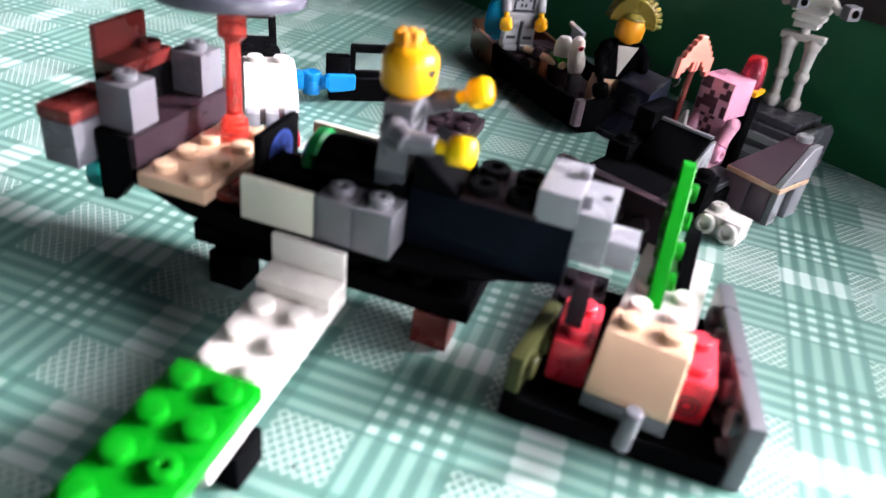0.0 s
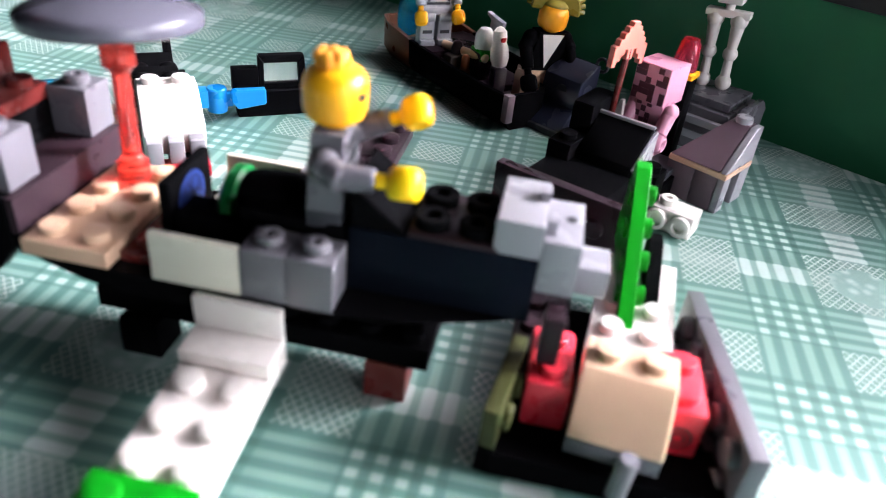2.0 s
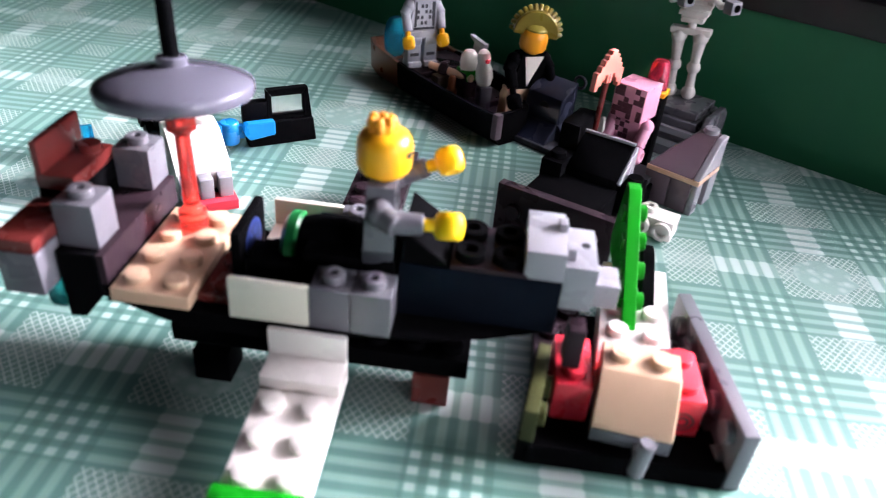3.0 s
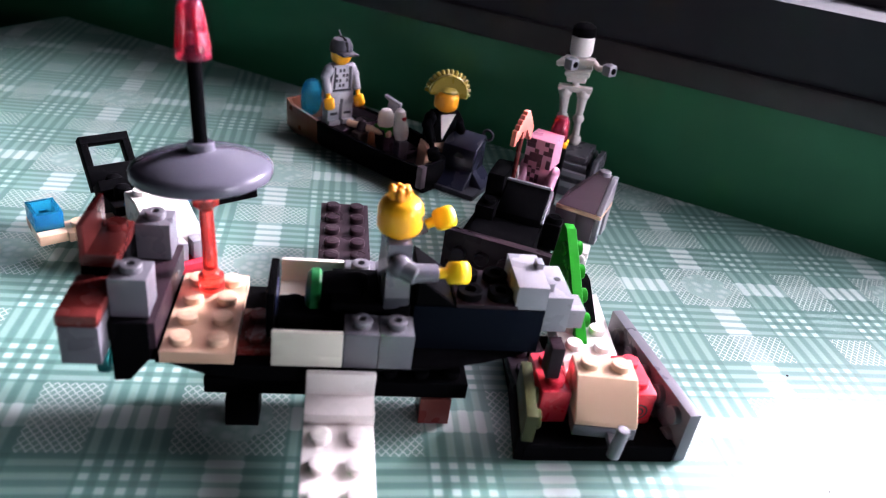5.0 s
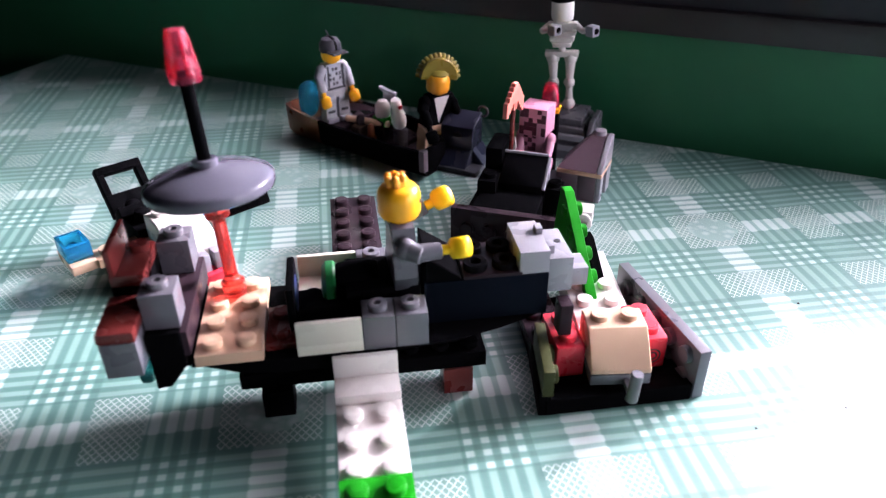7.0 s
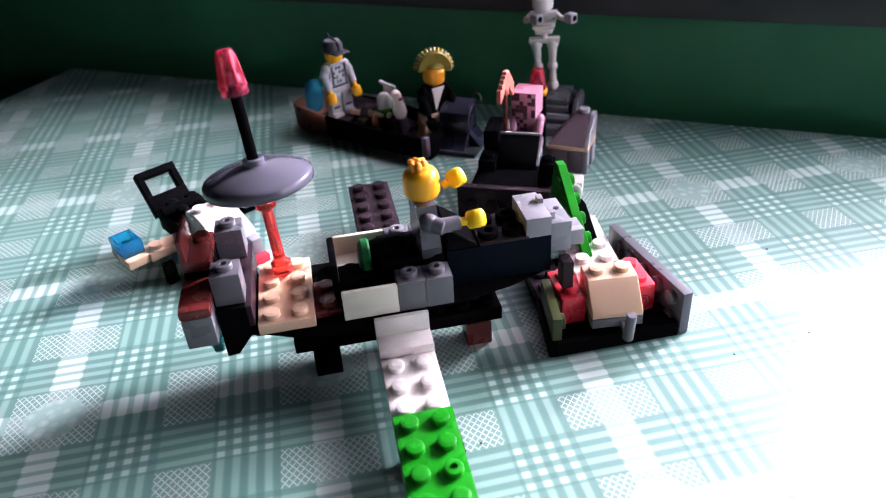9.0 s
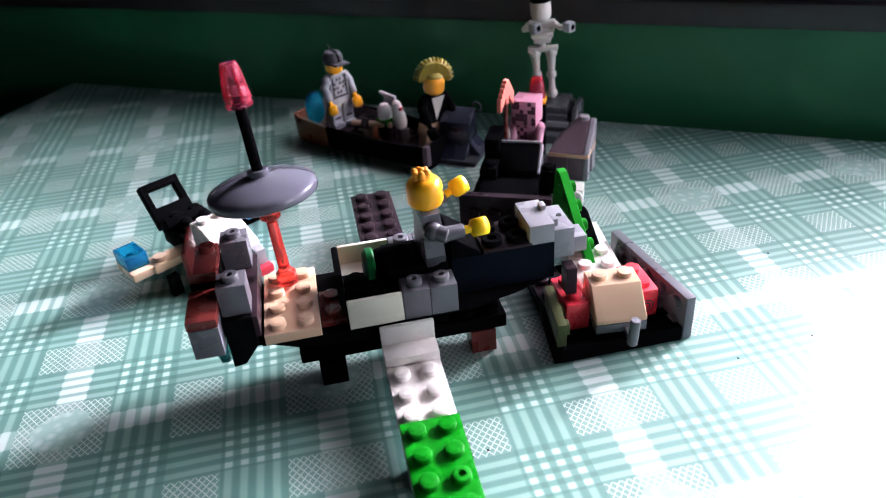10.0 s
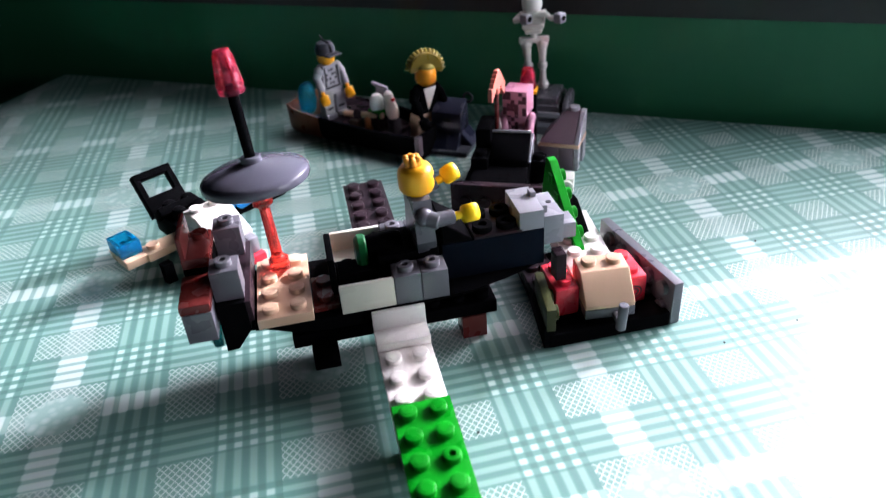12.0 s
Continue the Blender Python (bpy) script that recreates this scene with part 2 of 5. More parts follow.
CLEAR_PANE = clear_plastic("clear_pane", (0.95, 0.97, 0.95))
CLEAR_RED = clear_plastic("clear_red_plastic", (1.0, 0.10, 0.08))
CLEAR_PINK = clear_plastic("clear_crimson_plastic", (0.98, 0.10, 0.21))
CLEAR_BLUE = clear_plastic("clear_blue_plastic", (0.04, 0.60, 0.92))
CLEAR_TEAL = clear_plastic("clear_teal_plastic", (0.05, 0.45, 0.45))
CLOTH = checked_cloth("checked_table_cover")
WOOD = painted("table_wood", (0.16, 0.09, 0.05), 0.5, 20)
GREENWALL = painted("green_wall_paint", (0.021, 0.150, 0.066), 0.45, 9, spec=0.3)
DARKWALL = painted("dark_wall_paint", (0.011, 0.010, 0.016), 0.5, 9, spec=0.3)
TRIMWOOD = painted("moulding_paint", (0.018, 0.014, 0.016), 0.5, 14)
PLASTER = painted("room_plaster", (0.045, 0.042, 0.04), 0.8, 5)
FLOORING = painted("floor_boards", (0.10, 0.07, 0.05), 0.5, 7)

# ---- mesh helpers; lengths in millimetres ----
MM = 0.001
STUD = 8.0


def finish(bm, angle=34):
    bmesh.ops.recalc_face_normals(bm, faces=bm.faces)
    lim = radians(angle)
    for f in bm.faces:
        f.smooth = True
    for e in bm.edges:
        e.smooth = len(e.link_faces) == 2 and e.calc_face_angle(0.0) < lim
    return bm


def mesh_object(name, bm, mats):
    finish(bm)
    bmesh.ops.scale(bm, vec=(MM, MM, MM), verts=bm.verts)
    me = bpy.data.meshes.new(name)
    bm.to_mesh(me)
    bm.free()
    for m in mats if isinstance(mats, (list, tuple)) else [mats]:
        me.materials.append(m)
    return new(name, me)


def part(name, bm, mats, parent, label=""):
    ob = mesh_object(name, bm, mats)
    ob.parent = parent
    return tagged(ob, label) if label else ob


def thing(name, label, category, m=None, group="", kind=""):
    ob = new(name)
    ob.empty_display_size = 0.01
    if m is not None:
        ob.matrix_world = m
    return tagged(ob, label, category, group, kind)


def at_mm(x, y, z, rx=0, ry=0, rz=0):
    return pose(x * MM, y * MM, z * MM, rx, ry, rz)


def add_box(bm, x0, y0, z0, x1, y1, z1, bev=0.22, m=None, mat=0):
    old = set(bm.faces)
    r = bmesh.ops.create_cube(bm, size=1.0)
    vs = r["verts"]
    for v in vs:
        v.co = Vector((x0 + (v.co.x + 0.5) * (x1 - x0), y0 + (v.co.y + 0.5) * (y1 - y0), z0 + (v.co.z + 0.5) * (z1 - z0)))
    if bev:
        es = list({e for v in vs for e in v.link_edges})
        bmesh.ops.bevel(bm, geom=es, offset=bev, segments=2, profile=0.6, affect="EDGES")
    fs = [f for f in bm.faces if f not in old]
    for f in fs:
        f.material_index = mat
    if m is not None:
        vs = list({v for f in fs for v in f.verts})
        bmesh.ops.transform(bm, matrix=m, verts=vs)
    return bm


def add_lathe(bm, prof, m=None, seg=24, mat=0):
    """Surface of revolution about z from (radius, height) pairs, closed at both ends."""
    rings = []
    for r, z in prof:
        rings.append([bm.verts.new((r * math.cos(2 * math.pi * k / seg), r * math.sin(2 * math.pi * k / seg), z)) for k in range(seg)])
    fs = []
    for a, b in zip(rings, rings[1:]):
        for k in range(seg):
            fs.append(bm.faces.new((a[k], a[(k + 1) % seg], b[(k + 1) % seg], b[k])))
    fs.append(bm.faces.new(rings[0][::-1]))
    fs.append(bm.faces.new(rings[-1]))
    for f in fs:
        f.material_index = mat
    if m is not None:
        bmesh.ops.transform(bm, matrix=m, verts=[v for ring in rings for v in ring])
    return bm


def add_stud(bm, x, y, z, hollow=False, mat=0, seg=18):
    if hollow:
        prof = [(2.4, z - 0.05), (2.4, z + 1.5), (2.2, z + 1.7), (1.0, z + 1.7), (0.9, z + 1.55), (0.9, z + 0.5)]
    else:
        prof = [(2.4, z - 0.05), (2.4, z + 1.5), (2.2, z + 1.7), (1.35, z + 1.7), (1.3, z + 1.78), (0.05, z + 1.78)]
    return add_lathe(bm, prof, Matrix.Translation((x, y, 0)), seg, mat)


def add_prism(bm, pts, axis, a, b, bev=0.2, m=None, mat=0):
    """A polygon of the two other axes, drawn out along axis from a to b."""
    def at(p, v):
        return {"x": (v, p[0], p[1]), "y": (p[0], v, p[1]), "z": (p[0], p[1], v)}[axis]
    old = set(bm.faces)
    lo, hi = [bm.verts.new(at(p, a)) for p in pts], [bm.verts.new(at(p, b)) for p in pts]
    n = len(pts)
    fs = [bm.faces.new(lo), bm.faces.new(hi[::-1])]
    for k in range(n):
        fs.append(bm.faces.new((lo[k], hi[k], hi[(k + 1) % n], lo[(k + 1) % n])))
    if bev:
        es = list({e for v in lo + hi for e in v.link_edges})
        bmesh.ops.bevel(bm, geom=es, offset=bev, segments=1, affect="EDGES")
    fs = [f for f in bm.faces if f not in old]
    for f in fs:
        f.material_index = mat
    if m is not None:
        bmesh.ops.transform(bm, matrix=m, verts=list({v for f in fs for v in f.verts}))
    return bm


def stud_ring(bm, x, y, z, hollow=False, seg=18):
    """An open-bottomed stud; returns the edges of its foot."""
    inner = [(1.0, 1.7), (0.9, 1.55), (0.9, 0.5)] if hollow else [(1.35, 1.7), (1.3, 1.78)]
    rings = []
    for r, h in [(2.4, 0.0), (2.4, 1.42), (2.32, 1.6), (2.15, 1.7)] + inner:
        rings.append([bm.verts.new((x + r * math.cos(2 * math.pi * k / seg), y + r * math.sin(2 * math.pi * k / seg), z + h)) for k in range(seg)])
    for p, q in zip(rings, rings[1:]):
        for k in range(seg):
            bm.faces.new((p[k], p[(k + 1) % seg], q[(k + 1) % seg], q[k]))
    bm.faces.new(rings[-1])
    return [bm.edges.get((rings[0][k], rings[0][(k + 1) % seg])) for k in range(seg)]


def brick_mesh(x, y, z, nx, ny, h, studs=True, hollow=False, skip=(), hollow_at=()):
    """A brick or plate whose corner is at studs x, y and height z mm; the studs grow out of its top."""
    bm = bmesh.new()
    g = 0.06
    zt = z + h - 0.03
    add_box(bm, x * STUD + g, y * STUD + g, z, (x + nx) * STUD - g, (y + ny) * STUD - g, zt)
    cells = [(i, j) for i in range(int(nx)) for j in range(int(ny)) if (i, j) not in skip] if studs else []
    if cells:
        top = max(bm.faces, key=lambda f: (round(f.calc_center_median().z, 3), f.calc_area()))
        loop = list(top.edges)
        bmesh.ops.delete(bm, geom=[top], context="FACES_ONLY")
        for i, j in cells:
            loop += stud_ring(bm, (x + i + 0.5) * STUD, (y + j + 0.5) * STUD, zt, hollow or (i, j) in hollow_at)
        bmesh.ops.triangle_fill(bm, use_beauty=True, use_dissolve=False, edges=loop, normal=(0, 0, 1))
    return bm


def panel_mesh(x, y, z, wall="y1"):
    """A 1 x 2 wall panel, two studs along x: thin base and one upright wall with rounded corners."""
    bm = bmesh.new()
    X0, X1, Y0, Y1 = x * STUD + 0.06, (x + 2) * STUD - 0.06, y * STUD + 0.06, (y + 1) * STUD - 0.06
    add_box(bm, X0, Y0, z, X1, Y1, z + 3.1, 0.3)
    if wall == "y1":
        add_box(bm, X0, Y1 - 1.5, z + 2.6, X1, Y1, z + 9.5, 0.5)
    else:
        add_box(bm, X0, Y0, z + 2.6, X1, Y0 + 1.5, z + 9.5, 0.5)
    return bm


def tube_between(bm, a, b, r0, r1=None, seg=14, mat=0):
    a, b = Vector(a), Vector(b)
    q = (b - a).to_track_quat("Z", "Y").to_matrix().to_4x4()
    L_ = (b - a).length
    r1 = r0 if r1 is None else r1
    return add_lathe(bm, [(r0 * 0.85, 0), (r0, 0.15 * min(r0, L_)), (r1, L_ - 0.15 * min(r1, L_)), (r1 * 0.85, L_)], Matrix.Translation(a) @ q, seg, mat)


# ---- setting: room, window, table ----
def slab(name, x0, y0, z0, x1, y1, z1, mat, kind="structure", label="", category="", bev=0):
    bm = bmesh.new()
    add_box(bm, x0 * 1000, y0 * 1000, z0 * 1000, x1 * 1000, y1 * 1000, z1 * 1000, bev)
    ob = mesh_object(name, bm, mat)
    ob.matrix_world = ROOM
    return tagged(ob, label, category, "", kind)


RX0, RX1, RY0, FZ, CZ, BAND = -1.3, 1.9, -2.4, -0.75, 1.75, 0.048
slab("floor", RX0, RY0, FZ - 0.05, RX1, 0.15, FZ, FLOORING, label="dark wooden floor of the dim room", category="floor")
slab("ceiling", RX0, RY0, CZ, RX1, 0.15, CZ + 0.05, PLASTER, label="dim plaster ceiling of the room", category="ceiling")
# west and rear walls are unseen; dark paint stands in for the unlit room
slab("wall_west", RX0 - 0.1, RY0, FZ, RX0, 0.15, CZ, DARKWALL, label="unseen side wall of the room, painted dark to cut bounce", category="wall")
_bm = bmesh.new()
for _y0, _z0, _y1, _z1 in ((RY0, FZ, SIDE[0], CZ), (SIDE[1], FZ, 0.15, CZ), (SIDE[0], FZ, SIDE[1], SIDE[2]), (SIDE[0], SIDE[3], SIDE[1], CZ)):
    add_box(_bm, RX1 * 1000, _y0 * 1000, _z0 * 1000, RX1 * 1000 + 100, _y1 * 1000, _z1 * 1000, 0)
_ob = mesh_object("wall_east", _bm, PLASTER)
_ob.matrix_world = ROOM
tagged(_ob, "plain plaster side wall of the room with an added window", "wall", "", "structure")
slab("wall_south", RX0, RY0 - 0.1, FZ, RX1, RY0, CZ, DARKWALL, label="unseen rear wall of the room, painted dark to cut bounce", category="wall")


DEEP = 60.0


def window_wall():
    """The wall behind the table: green dado below, dark paint above, with the window opening cut out."""
    for name, lo, hi, mat, lab, d in (
        ("wall_dado", FZ, BAND, GREENWALL, "green painted lower wall behind the table", 0.0),
        ("wall_north", BAND + 0.012, CZ, DARKWALL, "dark painted upper wall around the window", 0.003),
    ):
        bm = bmesh.new()
        if name == "wall_dado":
            add_box(bm, RX0 * 1000, d, lo * 1000, RX1 * 1000, DEEP, hi * 1000, 0)
        else:
            edges = [RX0] + [x for w in WINDOWS for x in w[:2]] + [RX1]
            for xa, xb in ((edges[0], edges[1]), (edges[-2], edges[-1])):
                add_box(bm, xa * 1000, d, lo * 1000, xb * 1000, DEEP, hi * 1000, 0)
            for w in WINDOWS:
                add_box(bm, w[0] * 1000, d, lo * 1000, w[1] * 1000, DEEP, w[2] * 1000, 0)
                add_box(bm, w[0] * 1000, d, w[3] * 1000, w[1] * 1000, DEEP, hi * 1000, 0)
        ob = mesh_object(name, bm, mat)
        ob.matrix_world = ROOM
        tagged(ob, lab, "wall", "", "structure")


window_wall()
slab("trim", RX0, -0.004, BAND, RX1, DEEP * 0.001, BAND + 0.012, TRIMWOOD, label="narrow dark moulding above the green dado", category="moulding", bev=1.5)

GLASS, _gn, _gp = node_material("window_glass")
_gp.inputs["Transmission Weight"].default_value, _gp.inputs["Roughness"].default_value = 1.0, 0.02
for _k, (WX0, WX1, WZ0, WZ1, _d, _p) in enumerate(WINDOWS):
    win = thing("window_%d" % (_k + 1), "daylit window in a dark wooden frame", "window", ROOM, kind="structure")
    _bm = bmesh.new()
    for a in ((WX0, WZ0, WX1, WZ0 + 0.008), (WX0, WZ1 - 0.02, WX1, WZ1), (WX0, WZ0 + 0.008, WX0 + 0.008, WZ1 - 0.02), (WX1 - 0.008, WZ0 + 0.008, WX1, WZ1 - 0.02)):
        add_box(_bm, a[0] * 1000, DEEP - 20, a[1] * 1000, a[2] * 1000, DEEP - 2, a[3] * 1000, 1.5)
    part("window_frame", _bm, TRIMWOOD, win)
    _bm = bmesh.new()
    add_box(_bm, WX0 * 1000 + 8, DEEP - 12, WZ0 * 1000 + 8, WX1 * 1000 - 8, DEEP - 8, WZ1 * 1000 - 20, 0)
    _pane = part("pane", _bm, GLASS, win)
    _pane.visible_shadow = False

# frame and pane of the out-of-view window added for its side light
win = thing("window_3", "unseen window added in the side wall to light the figures", "window", ROOM, kind="structure")
_bm = bmesh.new()
for _y0, _z0, _y1, _z1 in ((SIDE[0], SIDE[2], SIDE[1], SIDE[2] + 0.02), (SIDE[0], SIDE[3] - 0.02, SIDE[1], SIDE[3]), (SIDE[0], SIDE[2] + 0.02, SIDE[0] + 0.02, SIDE[3] - 0.02), (SIDE[1] - 0.02, SIDE[2] + 0.02, SIDE[1], SIDE[3] - 0.02)):
    add_box(_bm, RX1 * 1000 + 60, _y0 * 1000, _z0 * 1000, RX1 * 1000 + 90, _y1 * 1000, _z1 * 1000, 1.5)
part("window_frame", _bm, TRIMWOOD, win)
_bm = bmesh.new()
add_box(_bm, RX1 * 1000 + 72, SIDE[0] * 1000 + 20, SIDE[2] * 1000 + 20, RX1 * 1000 + 76, SIDE[1] * 1000 - 20, SIDE[3] * 1000 - 20, 0)
_pane = part("pane", _bm, GLASS, win)
_pane.visible_shadow = False

TW, TD = 1.45, 0.85
table = thing("dining_table", "wooden table standing against the green wall", "table", ROOM)
_bm = bmesh.new()
add_box(_bm, 4, -TD * 1000 + 4, -32, TW * 1000 - 4, -14, -2, 2)
part("tabletop", _bm, WOOD, table)
for lx, ly in ((60, -70), (TW * 1000 - 60, -70), (60, -TD * 1000 + 60), (TW * 1000 - 60, -TD * 1000 + 60)):
    _bm = bmesh.new()
    add_box(_bm, lx - 30, ly - 30, FZ * 1000, lx + 30, ly + 30, -32, 2)
    part("leg", _bm, WOOD, table)


def table_cover():
    """Thin cover on the table top, its edge hanging over the free sides."""
    bm = bmesh.new()
    x0, x1, y0, y1 = 0.0, TW * 1000, -TD * 1000, -10.0
    top = [bm.verts.new(c) for c in ((x0, y0, 0), (x1, y0, 0), (x1, y1, 0), (x0, y1, 0))]
    bm.faces.new(top)
    drop = {k: bm.verts.new((c[0], c[1], -120)) for k, c in enumerate(((x0 - 6, y0 - 6), (x1 + 6, y0 - 6), (x1 + 6, y1), (x0 - 6, y1)))}
    for a, b in ((0, 1), (1, 2), (3, 0)):
        bm.faces.new((top[a], drop[a], drop[b], top[b]))
    bmesh.ops.bevel(bm, geom=[e for e in bm.edges if all(abs(v.co.z) < 1 for v in e.verts) and len(e.link_faces) == 2], offset=4, segments=3, affect="EDGES")
    bmesh.ops.solidify(bm, geom=bm.faces, thickness=1.2)
    for v in bm.verts:
        v.co = (ROOM.to_3x3() @ v.co) + ROOM.translation * 1000
    zmax = max(v.co.z for v in bm.verts)
    for v in bm.verts:
        v.co.z -= zmax
    ob = mesh_object("tablecloth", bm, CLOTH)
    return tagged(ob, "green and white checked table cover with lace print", "tablecloth")


table_cover()

# ---- the toy aircraft ----
craft = thing("toy_aircraft", "toy brick aircraft with open cockpit, stub wings and parasol mast", "toy aircraft", at_mm(0, 0, 0))


def bp(name, args, mat, label="", parent=None, **kw):
    return part(name, brick_mesh(*args, **kw), mat, parent or craft, label)


# legs and keel
bp("leg", (-2.36, 0.5, 0.0, 1, 1, 8.2), BLACK, "black brick leg", studs=False)
bp("leg", (3.55, 0.72, 0.0, 1, 1, 8.2), BROWN, "red-brown brick leg", studs=False)
bp("base_plate", (-3, 0.8, 8.2, 8, 2, 4.6), BLACK, "long black base plate")
bp("keel_brick", (-2, 1.8, 12.8, 6, 1, 3.2), BLACK, studs=False)


def hull_mesh():
    """Boat-shaped hull: rounded ends in plan, floor rising to both ends."""
    bm = bmesh.new()
    stations = []
    for x, half, zb, zt in ((-33.0, 15.9, 21.4, 22.3), (-30, 15.9, 20.2, 22.3), (-22, 15.9, 17.2, 22.3), (-12, 15.9, 16.0, 22.3), (0, 15.9, 16.0, 22.3), (20, 15.9, 16.0, 22.3), (32, 15.0, 16.0, 22.3), (42, 12.5, 17.0, 22.3), (50, 9.5, 19.0, 22.3), (55, 7.0, 21.4, 22.3)):
        flare = 4.5 * min(1.0, max(0.0, (x - 4) / 14))
        ring = [(x, 16 - half, zt), (x, 16 - half + 1.0 + flare, zb + 1.2), (x, 16 - half + 3.0 + flare, zb), (x, 16 + half - 3.0 - flare, zb), (x, 16 + half - 1.0 - flare, zb + 1.2), (x, 16 + half, zt)]
        stations.append([bm.verts.new(c) for c in ring])
    for a, b in zip(stations, stations[1:]):
        for k in range(6):
            bm.faces.new((a[k], a[(k + 1) % 6], b[(k + 1) % 6], b[k]))
    bm.faces.new(stations[0])
    bm.faces.new(stations[-1][::-1])
    return bm


part("hull", hull_mesh(), BLACK, craft, "glossy black boat-shaped hull")

# tail deck and mast
bp("tail_plate", (-4, 0, 22.4, 2, 4, 3.2), TAN, "tan studded tail plate")
bp("deck_plate", (-1.98, 0.45, 20.9, 0.95, 2, 3.2), BROWN, studs=False)
for _y in (7.6, 15.6):
    _bm = bmesh.new()
    add_stud(_bm, -12, _y, 24.0)
    part("deck_stud", _bm, BROWN, craft)


def mast():
    tilt = Matrix.Translation((-24.2, 24.2, 25.6)) @ Matrix.Rotation(radians(-3.2), 4, "Y") @ Matrix.Rotation(radians(-5.2), 4, "X")
    bm = bmesh.new()
    add_lathe(bm, [(1.3, -1.5), (1.5, 0.0), (2.4, 0.6), (3.1, 0.9), (3.1, 2.4), (2.6, 2.7), (3.1, 3.0), (3.1, 4.6), (2.3, 5.2), (1.75, 6.2), (1.65, 21.8), (2.3, 22.6), (3.1, 23.2), (3.1, 25.4), (2.8, 25.7), (3.1, 26.0), (3.1, 29.0), (2.6, 29.4)], tilt, 20)
    part("mast_tube", bm, CLEAR_RED, craft, "clear red plastic mast tube")
    bm = bmesh.new()
    up = tilt @ Matrix.Translation((0, 0, 29.2))
    prof = [(3.0, 0.0), (9.0, 0.3), (15.0, 0.9), (15.7, 1.3), (15.9, 1.8), (15.9, 3.4), (15.5, 4.0), (14.4, 4.6), (12.0, 5.6), (9.0, 6.4), (6.0, 7.0), (3.6, 7.3), (3.2, 7.5), (3.1, 8.9), (2.8, 9.2), (1.8, 9.2), (1.7, 8.8)]
    add_lathe(bm, prof, up, 56)
    part("parasol_dish", bm, DISH, craft, "shallow grey dish with a thick rim")
    bm = bmesh.new()
    add_lathe(bm, [(1.5, 8.0), (1.6, 8.3), (1.6, 30.0), (1.5, 30.3)], up, 14)
    part("antenna_rod", bm, BLACK, craft)
    bm = bmesh.new()
    add_lathe(bm, [(2.4, 27.4), (3.5, 27.6), (3.8, 28.0), (3.8, 28.9), (3.4, 29.2), (3.65, 29.5), (3.5, 31.6), (3.1, 33.4), (2.75, 33.6), (2.85, 34.0), (2.7, 36.0), (2.4, 39.4), (2.15, 39.7), (1.4, 39.7), (1.2, 39.2)], up, 12)
    beacon = part("beacon", bm, CLEAR_PINK, craft, "clear crimson faceted cone")
    for k in range(6):
        a = 2 * math.pi * k / 6
        bm = bmesh.new()
        tube_between(bm, up @ Vector((3.3 * math.cos(a), 3.3 * math.sin(a), 29.5)), up @ Vector((2.35 * math.cos(a), 2.35 * math.sin(a), 38.4)), 0.65, 0.42, 8)
        part("rib", bm, CLEAR_PINK, beacon)


mast()


# engine cluster on the tail
def engine():
    bm = bmesh.new()
    add_box(bm, -41.9, 1.2, 25.2, -32.6, 34.6, 32.2)
    part("engine_beam", bm, DBROWN, craft, "dark glossy brown beam across the tail")
    bm = bmesh.new()
    add_prism(bm, [(-42.0, 16.2), (-38.6, 16.6), (-34.0, 22.6), (-34.0, 32.3), (-42.0, 32.3)], "y", 0.8, 4.2, 0.2)
    part("fin_plate", bm, BLACK, craft, "black fin pointing down")
    bm = bmesh.new()
    add_box(bm, -41.5, 4.3, 19.5, -33.0, 33.8, 25.1)
    part("engine_core", bm, BLACK, craft)
    for y in (3.0, 26.8):
        bm = bmesh.new()
        add_box(bm, -42.0, y, 32.3, -34.0, y + 8, 41.9)
        add_stud(bm, -38.0, y + 4, 41.9, True)
        part("engine_brick", bm, GREY, craft, "grey one-stud brick with hollow stud")
    bm = bmesh.new()
    add_box(bm, -50.4, -4.2, 25.0, -42.4, 3.8, 34.4)
    part("thruster_box", bm, GREY, craft)
    bm = bmesh.new()
    add_box(bm, -50.7, -4.5, 34.5, -42.2, 11.2, 37.6, 0.9)
    part("thruster_cap", bm, BROWN, craft, "rounded red-brown tile")
    bm = bmesh.new()
    add_box(bm, -50.0, 3.9, 25.0, -42.1, 28.0, 34.4)
    part("engine_block", bm, BLACK, craft)
    bm = bmesh.new()
    add_box(bm, -49.9, 11.6, 34.5, -42.1, 27.6, 39.2)
    part("seat_riser", bm, BLACK, craft)
    bm = bmesh.new()
    add_box(bm, -49.9, 11.5, 39.3, -42.0, 27.6, 42.4, 0.3)
    add_box(bm, -49.9, 11.5, 41.5, -48.3, 27.6, 49.4, 0.7)
    add_lathe(bm, [(2.4, 42.3), (2.4, 43.9), (2.2, 44.1), (0.3, 44.15)], Matrix.Translation((-45.0, 24.0, 0)), 18)
    part("seat_panel", bm, BROWN, craft, "red-brown wall panel like a seat")
    bm = bmesh.new()
    add_lathe(bm, [(2.0, 0), (4.2, 0.3), (4.6, 1.0), (4.6, 2.6), (3.0, 3.4), (2.0, 4.2)], Matrix.Translation((-42.4, 4.6, 21.2)) @ Matrix.Rotation(radians(-90), 4, "Y"), 22)
    part("thruster_nozzle", bm, CLEAR_TEAL, craft, "small clear teal round nozzle")


engine()

# cockpit rim
part("side_panel", panel_mesh(-1, 0, 22.4, "y0"), CREAM, craft, "aged white wall panel")
part("side_panel", panel_mesh(-1, 3, 22.4, "y1"), CREAM, craft, "aged white wall panel")
